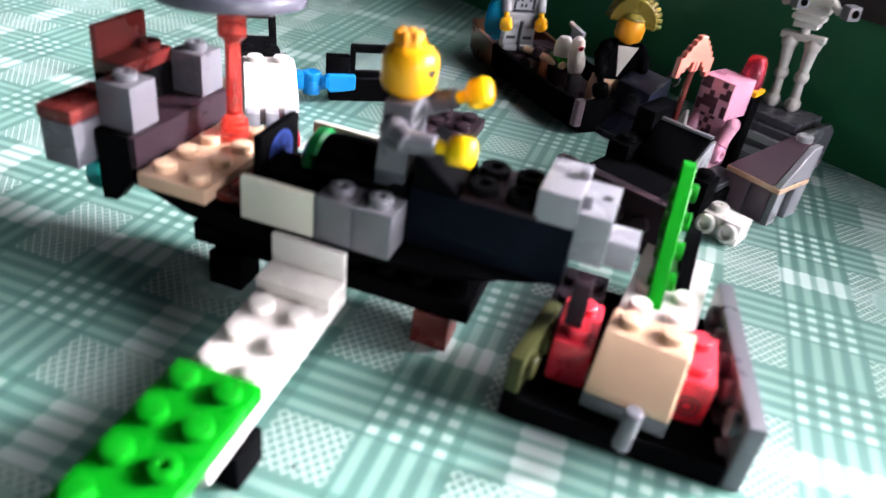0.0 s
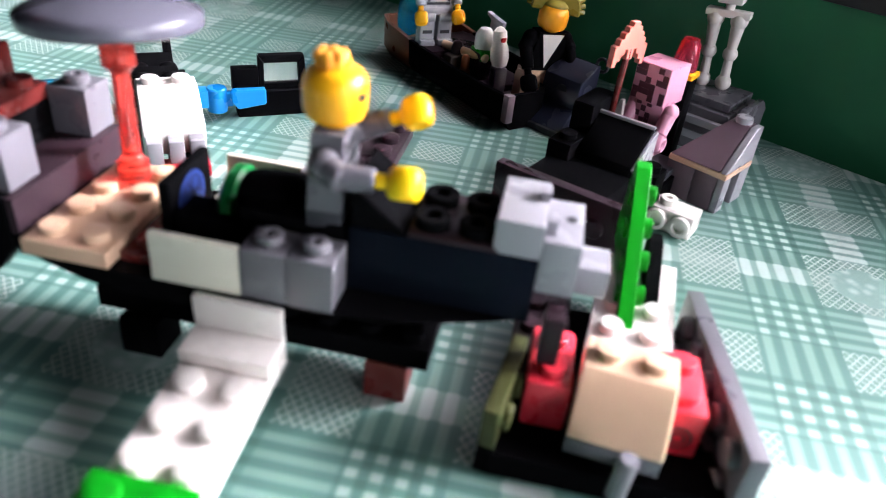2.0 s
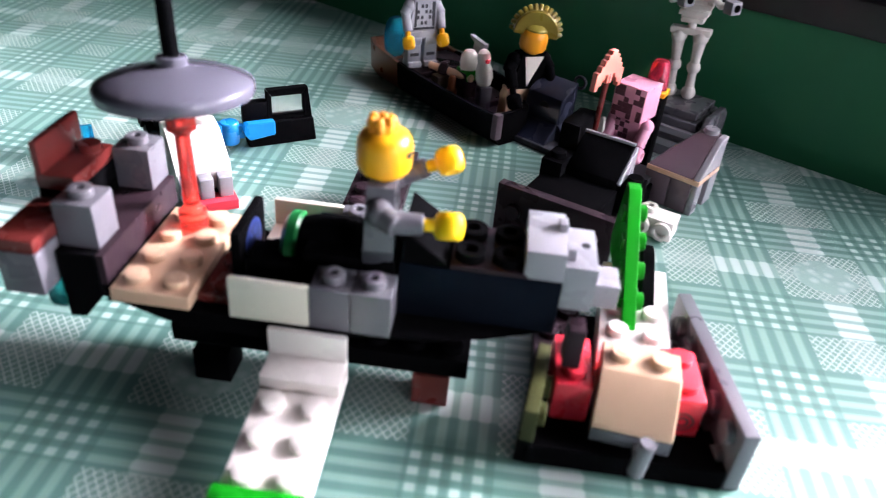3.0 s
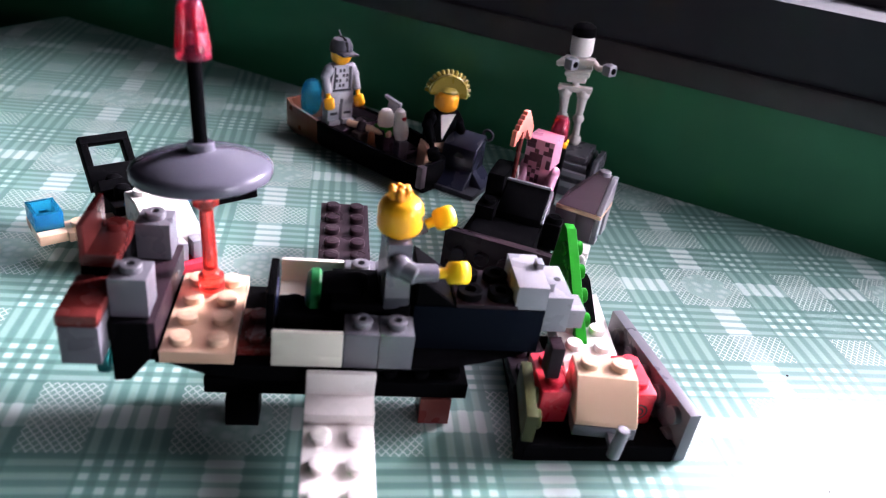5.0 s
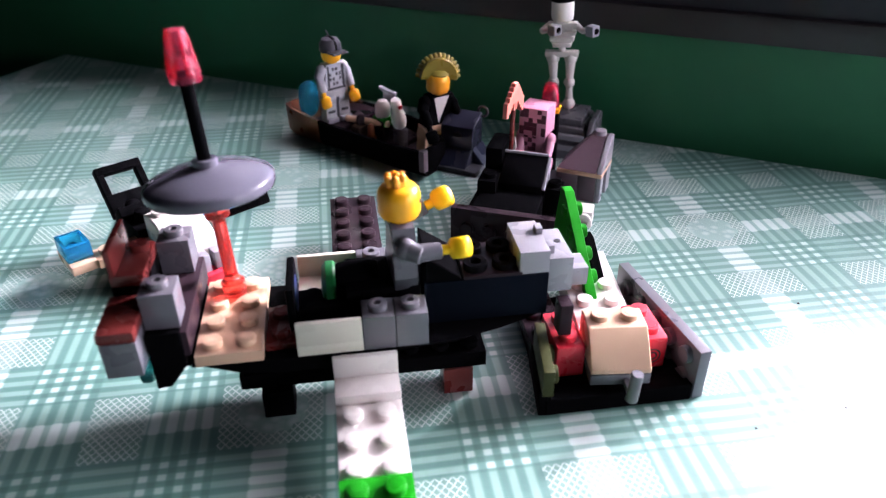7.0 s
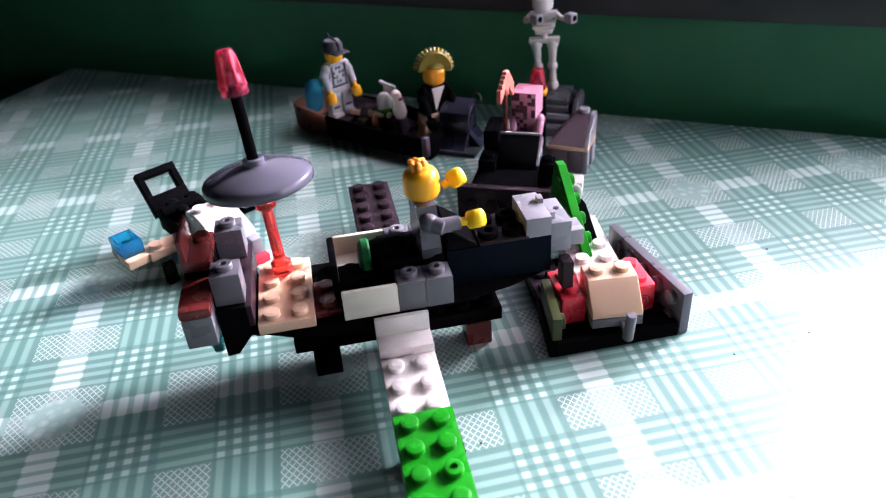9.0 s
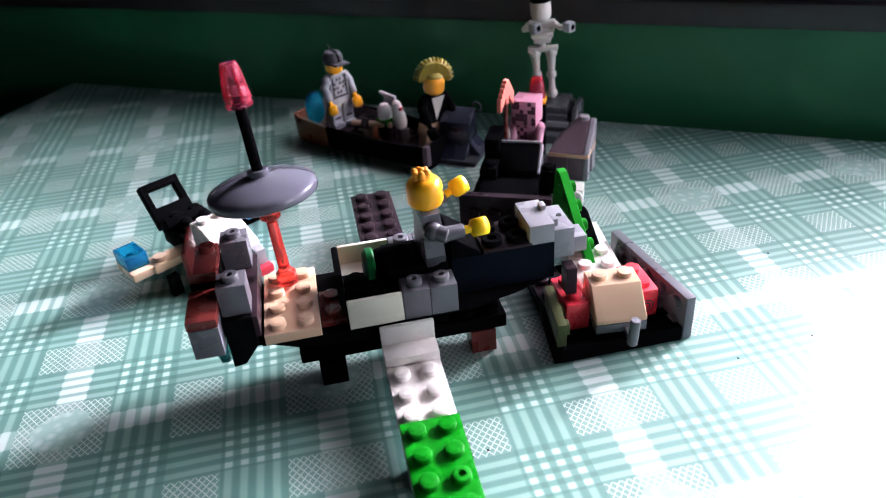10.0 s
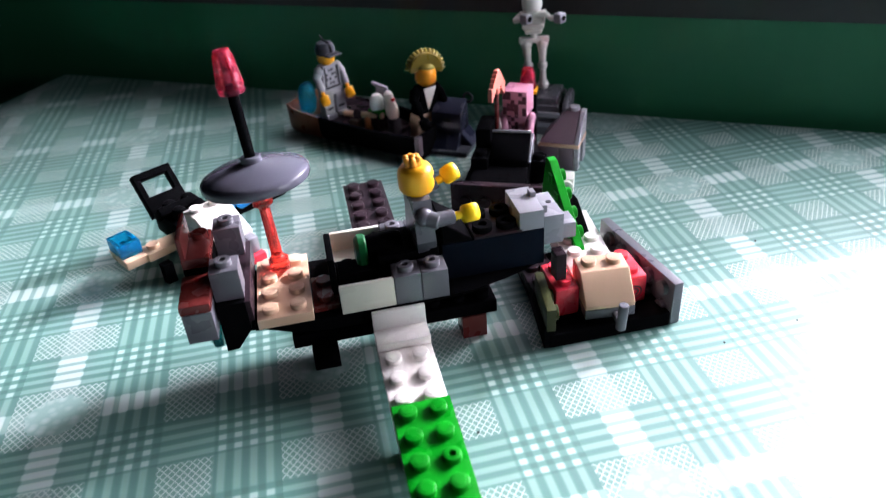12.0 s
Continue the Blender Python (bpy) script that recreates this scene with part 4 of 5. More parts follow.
def standing_figures():
    # grey suited figure with cap and clear visor pack
    bm = bmesh.new()
    hz = figure_mesh(bm, arms=(6, 16))
    add_lathe(bm, [(5.6, hz + 5.4), (5.8, hz + 5.8), (5.6, hz + 9.0), (4.2, hz + 11.2), (1.5, hz + 12.0), (0.2, hz + 12.1)], None, 24, 4)
    add_box(bm, 3.0, -4.6, hz + 5.4, 9.6, 4.6, hz + 6.4, 0.4, mat=4)
    add_prism(bm, [(-5.8, hz + 6.0), (5.8, hz + 6.6), (5.6, hz + 9.4), (3.6, hz + 11.8), (0, hz + 12.4), (-3.6, hz + 11.8), (-5.7, hz + 9.2)], "y", -0.8, 0.8, 0.2, mat=5)
    tube_between(bm, (-1.5, 0.6, hz + 11.8), (-5.5, 1.6, hz + 13.6), 0.5, 0.4, 6, 4)
    for k in range(4):
        for j in range(4):
            if (k + j) % 3:
                add_box(bm, 2.2, -3.9 + k * 2.0, 18.0 + j * 2.3, 2.96, -2.7 + k * 2.0, 19.5 + j * 2.3, 0.1, mat=3)
    add_box(bm, 2.0, -5.4, 16.0, 3.06, 5.4, 17.0, 0.1, mat=3)
    for y in (-5.9, 4.9):
        add_box(bm, -2.4, y, 16.4, 2.4, y + 1.0, 24.0, 0.3, mat=5)
    for y0, y1 in ((-5.2, -3.9), (3.9, 5.2)):
        add_prism(bm, [(y0, 17.2), (y1, 17.2), (y1, 27.4), (y0 * 0.9, 27.4)], "x", 2.2, 3.0, 0.1, mat=3)
    for y in (-4.1, 4.1):
        add_box(bm, 2.4, y - 2.2, 4.6, 2.9, y + 2.2, 6.0, 0.1, mat=3)
    ob = mesh_object("toy_figure", bm, [YELLOW, STEEL, STEEL, DGREY, DGREY, BLACK])
    ob.matrix_world = at_mm(5.2, 181.0, 11.8, 0, 0, -58) @ Matrix.Diagonal((0.86, 0.85, 0.94, 1.0))
    tagged(ob, "toy figure in silver suit and dark cap standing in boat", "toy figure", "toy figures")
    bm = bmesh.new()
    add_lathe(bm, [(1.2, 0), (3.6, 0.8), (5.6, 3.0), (6.4, 7.0), (6.4, 12.0), (5.6, 16.0), (3.6, 18.4), (1.0, 19.2)], Matrix.Diagonal((0.42, 0.8, 0.9, 1.0)), 20)
    ob = mesh_object("air_tank", bm, CLEAR_BLUE)
    ob.matrix_world = at_mm(-6.8, 193.2, 9.4, 0, 0, -62)
    tagged(ob, "clear blue plastic pack behind the silver figure", "toy pack")
    # dark figure with gold fan hair
    bm = bmesh.new()
    hz = figure_mesh(bm, arms=(20, 30), grip_skin=1)
    before = set(bm.verts)
    n = 15
    for k in range(n):
        a = radians(2 + 176 * k / (n - 1))
        p = Vector((-0.6, 6.4 * math.cos(a), hz + 7.2 + 7.0 * math.sin(a)))
        q = Vector((-1.6, 9.6 * math.cos(a), hz + 7.2 + 10.0 * math.sin(a)))
        tube_between(bm, p, q, 1.3, 0.8, 8, 4)
    fan = [(8.2 * math.cos(radians(-4 + 188 * k / 16)), hz + 7.0 + 8.6 * math.sin(radians(-4 + 188 * k / 16))) for k in range(17)]
    add_prism(bm, fan, "x", -2.4, 1.8, 0.5, mat=4)
    bmesh.ops.rotate(bm, cent=(0, 0, 0), matrix=Matrix.Rotation(radians(-30), 3, "Z"), verts=[v for v in bm.verts if v not in before])
    add_lathe(bm, [(4.4, hz + 8.4), (4.3, hz + 9.0), (2.8, hz + 10.4), (0.5, hz + 10.8)], None, 20, 4)
    add_prism(bm, [(-0.6, hz - 12.0), (-4.0, hz - 0.6), (4.2, hz - 0.6)], "x", 2.0, 3.0, 0, mat=3)
    ob = mesh_object("toy_figure", bm, [ORANGE, BLACK, TAN, WHITE, GOLD])
    ob.matrix_world = pose(0.0462, 0.1570, 0.0018) @ Matrix.Rotation(radians(5), 4, "Y") @ Matrix.Rotation(radians(-56), 4, "Z")
    tagged(ob, "dark suited toy figure with fan-shaped dull gold hair in the boat", "toy figure", "toy figures")


standing_figures()


def boat_clutter():
    # small white and grey robot-like toy on the boat
    bm = bmesh.new()
    add_box(bm, -3.6, -3.6, 0, 3.6, 3.6, 10, 0.5, mat=0)
    add_lathe(bm, [(2.0, 10), (3.4, 10.6), (3.6, 13), (3.4, 16), (2.0, 18.0), (0.4, 18.4)], None, 18, 1)
    add_box(bm, -3.4, -3.4, 7.0, 3.9, 3.4, 11.0, 0.5, mat=2)
    ob = mesh_object("toy_robot", bm, [DBROWN, WHITE, GREEN])
    ob.matrix_world = at_mm(26, 170, 5.6, 0, 0, -50)
    tagged(ob, "small white toy with green collar standing in the boat", "toy robot")
    bm = bmesh.new()
    add_box(bm, -2.4, -2.4, 0, 2.4, 2.4, 9.0, 0.6, mat=1)
    lean = Matrix.Translation((0, 0, 8.6)) @ Matrix.Rotation(radians(-14), 4, "Y")
    add_lathe(bm, [(1.2, 0), (2.6, 0.8), (3.4, 3.4), (3.3, 6.4), (2.4, 9.0), (2.6, 10.6), (2.4, 12.6), (1.2, 14.0), (0.2, 14.3)], lean, 16)
    add_prism(bm, [(1.6, 10.2), (4.2, 10.6), (3.0, 8.8)], "y", -0.8, 0.8, 0.2, m=lean, mat=2)
    ob = mesh_object("toy_parrot", bm, [WHITE, GREY, RED])
    ob.matrix_world = at_mm(33, 164, 3.4, 0, 0, -60)
    tagged(ob, "white toy parrot perched on grey block in the boat", "toy parrot")
    bm = bmesh.new()
    add_prism(bm, [(-0.9, 0), (0.9, 0), (1.0, 11), (3.4, 11), (3.4, 21), (-1.8, 21), (-5.6, 21.4), (-5.6, 20.2), (-2.6, 19.6), (-2.6, 11), (-0.9, 11)], "y", -0.9, 0.9, 0.2)
    ob = mesh_object("toy_axe", bm, STEEL)
    ob.matrix_world = at_mm(27, 177, 5.6, 0, 10, -40)
    tagged(ob, "grey toy axe leaning upright in the boat", "toy axe")
    bm = bmesh.new()
    add_box(bm, -2.6, -3.4, 0, 2.6, 3.4, 8.6, 0.6)
    add_lathe(bm, [(1.6, 8.5), (2.4, 9.0), (2.3, 11.0), (1.4, 13.2), (0.5, 13.6)], Matrix.Translation((0, 0.6, 0)), 16, 1)
    ob = mesh_object("toy_brick", bm, [TAUPE, DBROWN])
    ob.matrix_world = at_mm(15.6, 172.4, 3.3, 0, 0, -48)
    tagged(ob, "taupe toy brick with a dark knob standing in boat", "toy brick")
    bm = bmesh.new()
    add_lathe(bm, [(1.2, 0), (2.2, 0.3), (2.3, 4.6), (1.7, 5.0), (1.5, 9.4), (0.9, 10.4)], None, 16)
    ob = mesh_object("toy_cone", bm, RUST)
    ob.matrix_world = at_mm(20.2, 167.6, 3.3)
    tagged(ob, "small rust orange toy cone standing in boat", "toy cone")
    bm = bmesh.new()
    tube_between(bm, (0, 0, 0), (0, 0, 22), 1.5, 1.5)
    ob = mesh_object("toy_oar", bm, TAN)
    ob.matrix_world = at_mm(10, 178, 13.2, 0, 88, -35)
    tagged(ob, "tan toy bar lying across the boat", "toy oar")


boat_clutter()

# outboard block beside the boat
outboard = thing("toy_outboard", "dark navy toy brick cabinet and plate beside the boat", "toy machine", at_mm(58.6, 153.0, 0, 0, 0, -34))
_bm = bmesh.new()
add_box(_bm, -8, -14, 0, 13, 6, 2.2)
part("base_plate", _bm, DGREY, outboard)
_bm = bmesh.new()
add_prism(_bm, [(5, 2.3), (5, 22.0), (3.8, 22.0), (-4.6, 17.4), (-6, 10.0), (-6, 2.3)], "x", -7.6, 7.6, 0.3)
_ob = part("cabinet", _bm, SLATE, outboard)
_bm = bmesh.new()
add_lathe(_bm, [(2.2, 0), (2.2, 0.12), (0.2, 0.12)], Matrix.Translation((0.6, -5.3, 13.2)) @ Matrix.Rotation(radians(90), 4, "X"), 18)
part("pin_hole", _bm, INK, _ob)
_bm = bmesh.new()
add_prism(_bm, [(-13.0, 2.3), (-6.1, 2.3), (-6.1, 8.6)], "x", -7.6, 7.6, 0.2)
part("front_slope", _bm, SLATE, outboard)
_bm = bmesh.new()
add_prism(_bm, [(7.7, 2.3), (13.4, 2.3), (7.7, 9.0)], "y", -6.0, 5.0, 0.2)
part("side_slope", _bm, SLATE, outboard)
_bm = bmesh.new()
for k in range(14):
    a0, a1 = 2 * math.pi * k / 14, 2 * math.pi * (k + 1) / 14
    tube_between(_bm, (7.6 + 2.2 * math.cos(a0), 5.6, 22 + 2.2 * math.sin(a0)), (7.6 + 2.2 * math.cos(a1), 5.6, 22 + 2.2 * math.sin(a1)), 0.6, 0.6, 8)
tube_between(_bm, (3.0, 5.6, 19.6), (5.6, 5.6, 21.0), 0.7, 0.7, 8)
part("steering_ring", _bm, DGREY, outboard)

# ---- pink blocky figure in its dark tracked vehicle, with pickaxe ----
rover = thing("toy_rover", "dark toy brick vehicle with long brown front wall", "toy vehicle", at_mm(76, 106, 0, 0, 0, -25))


def rover_parts():
    def b(name, bm, mat, label=""):
        return part(name, bm, mat, rover, label)
    bm = bmesh.new()
    add_box(bm, -19, -33.6, 0.0, 13, 20, 6.0)
    b("chassis", bm, BLACK)
    bm = bmesh.new()
    add_box(bm, -20, -37, 0.0, 16.4, -33.7, 16.0)
    for k in range(4):
        add_lathe(bm, [(2.4, 0), (2.4, 1.5), (2.2, 1.7), (0.3, 1.75)], Matrix.Translation((-14 + 8 * k, -37, 8.6)) @ Matrix.Rotation(radians(90), 4, "X"), 16)
    b("front_wall", bm, DBROWN, "long dark brown plate standing on edge")
    bm = bmesh.new()
    add_box(bm, -14, -33.5, 6.1, 9, -15.2, 14.0)
    b("engine_cover", bm, BLACK)
    bm = bmesh.new()
    add_prism(bm, [(-15, 8.0), (2, 8.0), (-0.8, 23.8), (-3.4, 23.8), (-15, 16.6)], "x", -8.0, 8.0, 0.25)
    b("bonnet_slope", bm, BLACK, "glossy black sloping bonnet")
    bm = bmesh.new()
    add_box(bm, -8.2, -3.6, 23.8, 8.2, -2.4, 24.7, 0.2)
    add_prism(bm, [(-15.2, 16.0), (-3.4, 23.4), (-2.2, 23.4), (-2.2, 12), (-4.5, 12), (-13.5, 14.6)], "x", 8.1, 9.2, 0.2)
    b("bonnet_edge", bm, LGREY, "pale edge along the top and side of the bonnet")
    bm = bmesh.new()
    add_box(bm, -15.0, -19.0, 6.1, -8.2, -8.0, 18.6)
    add_stud(bm, -11.4, -14.5, 18.6)
    b("side_brick", bm, BLACK)
    bm = bmesh.new()
    add_box(bm, -15.0, -7.9, 6.1, -8.2, 8.0, 27.0, 1.6)
    b("side_fender", bm, BLACK)
    bm = bmesh.new()
    add_box(bm, 9.3, -14.0, 6.1, 15.2, -6.2, 15.9)
    add_stud(bm, 12.2, -10.1, 15.9)
    b("side_brick", bm, BLACK)
    bm = bmesh.new()
    add_box(bm, -8.0, 2.2, 6.1, 12.0, 19.0, 8.3)
    b("seat_plate", bm, DGREY)
    bm = bmesh.new()
    add_box(bm, -1.2, 21.0, 0.0, 7.2, 28.0, 31.1)
    b("rear_tower", bm, BLACK)
    bm = bmesh.new()
    add_lathe(bm, [(2.6, 32.9), (3.6, 33.2), (3.7, 35), (2.9, 41.0), (2.4, 41.6), (2.3, 42.2)], Matrix.Translation((3.4, 24.4, 0)), 14)
    b("tail_light", bm, CLEAR_PINK, "clear crimson cone light")
    bm = bmesh.new()
    add_box(bm, 0.2, 21.2, 31.2, 7.6, 27.8, 32.8, 0.3)
    b("light_base", bm, YELLOW)


rover_parts()


def bumper():
    """Mauve wedge block with a cream stripe in front of the rover."""
    root = thing("toy_wedge", "mauve toy wedge block with cream stripe and one stud", "toy block", at_mm(0, 0, 0))
    m = Matrix.Translation((101, 108, 0)) @ Matrix.Rotation(radians(-33), 4, "Z")
    for x0, x1 in ((-12.0, -3.4), (-3.3, 3.6)):
        bm = bmesh.new()
        add_box(bm, x0, -1.4, 0.0, x1, 15.4, 10.6, m=m)
        part("block", bm, MAUVE, root)
    bm = bmesh.new()
    add_box(bm, -12.1, -1.6, 10.7, 5.9, 15.5, 12.3, m=m)
    part("stripe_plate", bm, TAN, root, "cream stripe plate")
    # slope with a mitred corner that rises to a short ridge
    bm = bmesh.new()
    low = [bm.verts.new(m @ Vector(c)) for c in ((-12, -1.5, 12.4), (3.6, -1.5, 12.4), (3.6, 15.4, 12.4), (-12, 15.4, 12.4))]
    high = [bm.verts.new(m @ Vector(c)) for c in ((-2.6, 11.0, 23.2), (3.6, 11.0, 23.2), (3.6, 15.4, 23.2), (-2.6, 15.4, 23.2))]
    bm.faces.new(low[::-1])
    bm.faces.new(high)
    for k in range(4):
        bm.faces.new((low[k], low[(k + 1) % 4], high[(k + 1) % 4], high[k]))
    bmesh.ops.bevel(bm, geom=bm.edges[:], offset=0.25, segments=2, affect="EDGES")
    part("slope", bm, MAUVE, root)
    bm = bmesh.new()
    add_lathe(bm, [(2.4, 23.1), (2.4, 24.7), (2.2, 24.9), (0.3, 24.95)], m @ Matrix.Translation((0.6, 13.0, 0)), 18)
    part("stud", bm, LGREY, root)
    bm = bmesh.new()
    add_prism(bm, [(-1.5, 12.4), (15.5, 12.4), (15.5, 23.2), (11.0, 23.2)], "x", 3.7, 5.8, 0.25, m=m)
    part("end_plate", bm, LGREY, root)
    for y0, y1 in ((-1.4, 3.0), (8.6, 15.4)):
        bm = bmesh.new()
        add_box(bm, 3.7, y0, 0.0, 5.8, y1, 10.6, 0.25, m=m)
        part("end_post", bm, LGREY, root)


bumper()


def pink_figure():
    bm = bmesh.new()
    add_box(bm, -4.6, -4.6, 0, 4.6, 4.6, 9.0, 0.3, mat=0)
    add_box(bm, -2.6, -4.4, 9.0, 2.6, 4.4, 17.0, 0.3, mat=0)
    add_box(bm, -5.5, -5.5, 16.8, 5.5, 5.5, 28.0, 0.25, mat=0)
    rnd = random.Random(4)
    for i in range(6):
        for j in range(6):
            if rnd.random() < (0.66 if i > 1 else 0.3):
                y0, z0 = -5.2 + i * 1.74, 17.2 + j * 1.74
                add_box(bm, -5.56, y0, z0, -5.4, y0 + 1.72, z0 + 1.7, 0, mat=1)
    for i in range(5):
        for j in range(4):
            if rnd.random() < 0.35:
                y0, z0 = -4.2 + i * 1.7, 9.4 + j * 1.8
                add_box(bm, -2.68, y0, z0, -2.55, y0 + 1.6, z0 + 1.7, 0, mat=1)
    for y in (-5.6, 5.6):
        bmesh_ball(bm, (0, y, 14.5), 2.6, 0)
        tube_between(bm, (0, y, 14.5), (-3.5, y * 1.05, 8.5), 2.3, 2.1, mat=0)
        grip(bm, (-4.6, y * 1.05, 6.5), (-0.6, 0, -0.8), (0, 1, 0), 0)
    add_prism(bm, [(7.2, 8.2), (9.4, 9.6), (8.4, 12.2), (7.6, 15.4), (6.6, 15.4), (6.0, 11.0)], "x", -6.4, -5.0, 0.2, mat=2)
    ob = mesh_object("toy_figure", bm, [PINK, DPINK, WHITE])
    ob.matrix_world = at_mm(83.0, 121.0, 8.3, 0, 0, 56)
    tagged(ob, "pink blocky toy figure with dark pixel face in the rover", "toy figure", "toy figures")


pink_figure()


def pickaxe():
    bm = bmesh.new()
    tube_between(bm, (0, 0, 0), (0, 0, 20), 0.95, 0.95, 10, 1)
    steps = [(1.4, 27.3), (1.4, 26.0), (2.8, 26.0), (2.8, 24.5), (4.2, 24.5), (4.2, 22.8), (5.6, 22.8), (5.6, 21.0), (7.2, 21.0), (7.2, 15.2), (5.6, 15.2), (5.6, 16.8), (4.0, 16.8), (4.0, 18.4), (2.6, 18.4), (2.6, 20.0), (1.3, 20.0), (1.3, 17.0)]
    add_prism(bm, steps + [(-x, z) for x, z in steps[::-1]], "y", -0.9, 0.9, 0.12)
    ob = mesh_object("toy_pickaxe", bm, [SALMON, BROWN])
    ob.matrix_world = at_mm(70.8, 113, 20.6, 0, 3, 51)
    tagged(ob, "salmon pink pixel-shaped toy pickaxe held upright", "toy pickaxe")


pickaxe()


# ---- skeleton on its pedestal ----
def pedestal():
    root = thing("toy_pedestal", "grey toy brick pedestal under the skeleton", "toy block", at_mm(107, 161, 0, 0, 0, -30))
    bm = bmesh.new()
    add_box(bm, -17, -14, 0, 13, 12, 6.0)
    part("lower_block", bm, GREY, root)
    bm = bmesh.new()
    add_prism(bm, [(-17, 6.1), (13, 6.1), (13, 9.0), (11, 14.4), (-15, 14.4)], "y", -12, 12, 0.3)
    part("slope", bm, GREY, root)
    bm = bmesh.new()
    add_box(bm, -12, -10, 14.5, 10, 10, 17.2)
    part("top_plate", bm, GREY, root)
    bm = bmesh.new()
    add_box(bm, -12, -14.4, 9, 12, -12.1, 11.4, 0.2)
    part("stripe", bm, LGREY, root)
    bm = bmesh.new()
    add_box(bm, -12, -14.4, 4.0, 12, -14.05, 6.6, 0.1)
    part("stripe", bm, LGREY, root)
    bm = bmesh.new()
    add_prism(bm, [(-13.5, 0), (10, 0), (10, 14.0), (6, 17.2), (-9.5, 17.2), (-13.5, 13.0)], "x", 13.1, 15.6, 0.5)
    part("end_plate", bm, GREY, root)


pedestal()


def skeleton():
    bm = bmesh.new()
    for y in (-3.5, 3.5):
        bmesh_ball(bm, (0.4, y, 2.2), 2.7, 0)
        tube_between(bm, (0, y, 2.5), (0, y, 11.5), 1.7, 1.4)
        bmesh_ball(bm, (0, y, 11.8), 2.5, 0)
        tube_between(bm, (0, y, 11.8), (0, y * 1.1, 22.6), 1.5, 2.3)
        bmesh_ball(bm, (0, y * 1.1, 22.8), 2.9, 0)
    add_box(bm, -2.0, -7.2, 23.6, 2.0, 7.2, 26.0, 0.5)
    tube_between(bm, (0, 0, 24), (0, 0, 38), 1.5, 1.5)
    for k, w in enumerate((4.0, 5.2, 5.8)):
        add_box(bm, -2.8, -w, 28.0 + k * 2.5, 2.8, w, 29.9 + k * 2.5, 0.6)
    add_box(bm, -2.3, -4.4, 28.2, 2.3, 4.4, 36.6, 1.5)
    add_box(bm, -2.2, -6.4, 35.6, 2.2, 6.4, 38.4, 0.6)
    for s, fx, fy, fz in ((-1, 7.0, -3.6, 37.4), (1, 6.0, 12.0, 36.6)):
        tube_between(bm, (0, s * 6, 36.8), (3.0, s * 8.5, 35.4), 1.4, 1.2)
        tube_between(bm, (3.0, s * 8.5, 35.4), (fx, fy, fz), 1.3, 1.2)
        c = Matrix.Translation((fx, fy, fz)) @ Matrix.Rotation(math.atan2(fy - s * 8.5, fx - 3.0), 4, "Z")
        add_box(bm, -1.0, -2.2, -2.4, 3.6, 2.2, 2.2, 0.9, m=c, mat=2)
        add_lathe(bm, [(1.3, 0), (1.3, 0.15), (0.2, 0.15)], c @ Matrix.Translation((3.6, 0, 0)) @ Matrix.Rotation(radians(90), 4, "Y"), 14, 1)
    add_lathe(bm, [(2.6, 38.4), (4.4, 39.6), (4.8, 41.0), (4.8, 46.6), (4.2, 47.6), (2.0, 48.0)], None, 22)
    add_lathe(bm, [(4.9, 47.4), (5.0, 48.0), (4.8, 51.0), (3.0, 52.4), (0.5, 52.6)], None, 22, 1)
    ob = mesh_object("toy_skeleton", bm, [WHITE, BLACK, LGREY])
    ob.matrix_world = pose(0.1065, 0.165, 0.0172) @ Matrix.Rotation(radians(-3.5), 4, "Y") @ Matrix.Rotation(radians(-112), 4, "Z")
    tagged(ob, "white toy skeleton figure with grey cuffs and black cap", "toy figure", "toy figures")


skeleton()

spare = thing("toy_bracket", "white toy bracket brick with round holes on the table", "toy block", at_mm(91.8, 91.5, 0, 0, 0, -25))
_bm = bmesh.new()
add_box(_bm, -6.4, -4, 0, 6.4, 4, 6.6, 0.7)
add_stud(_bm, -2.6, 0.4, 6.6, True)
part("bracket_body", _bm, WHITE, spare)
for _x in (-3.3, 3.3):
    _bm = bmesh.new()
    add_lathe(_bm, [(2.9, 0), (2.9, 1.6), (2.5, 1.8), (1.8, 1.8), (1.7, 1.5), (1.7, 0.3)], Matrix.Translation((_x, -4, 3.4)) @ Matrix.Rotation(radians(90), 4, "X"), 18)
    part("side_ring", _bm, WHITE, spare)

# ---- far small flyer: white nose, black frame, blue accents ----
flyer = thing("toy_flyer", "small white and black toy brick flyer with blue accents", "toy aircraft", at_mm(-48, 84, 0, 0, 0, -57))


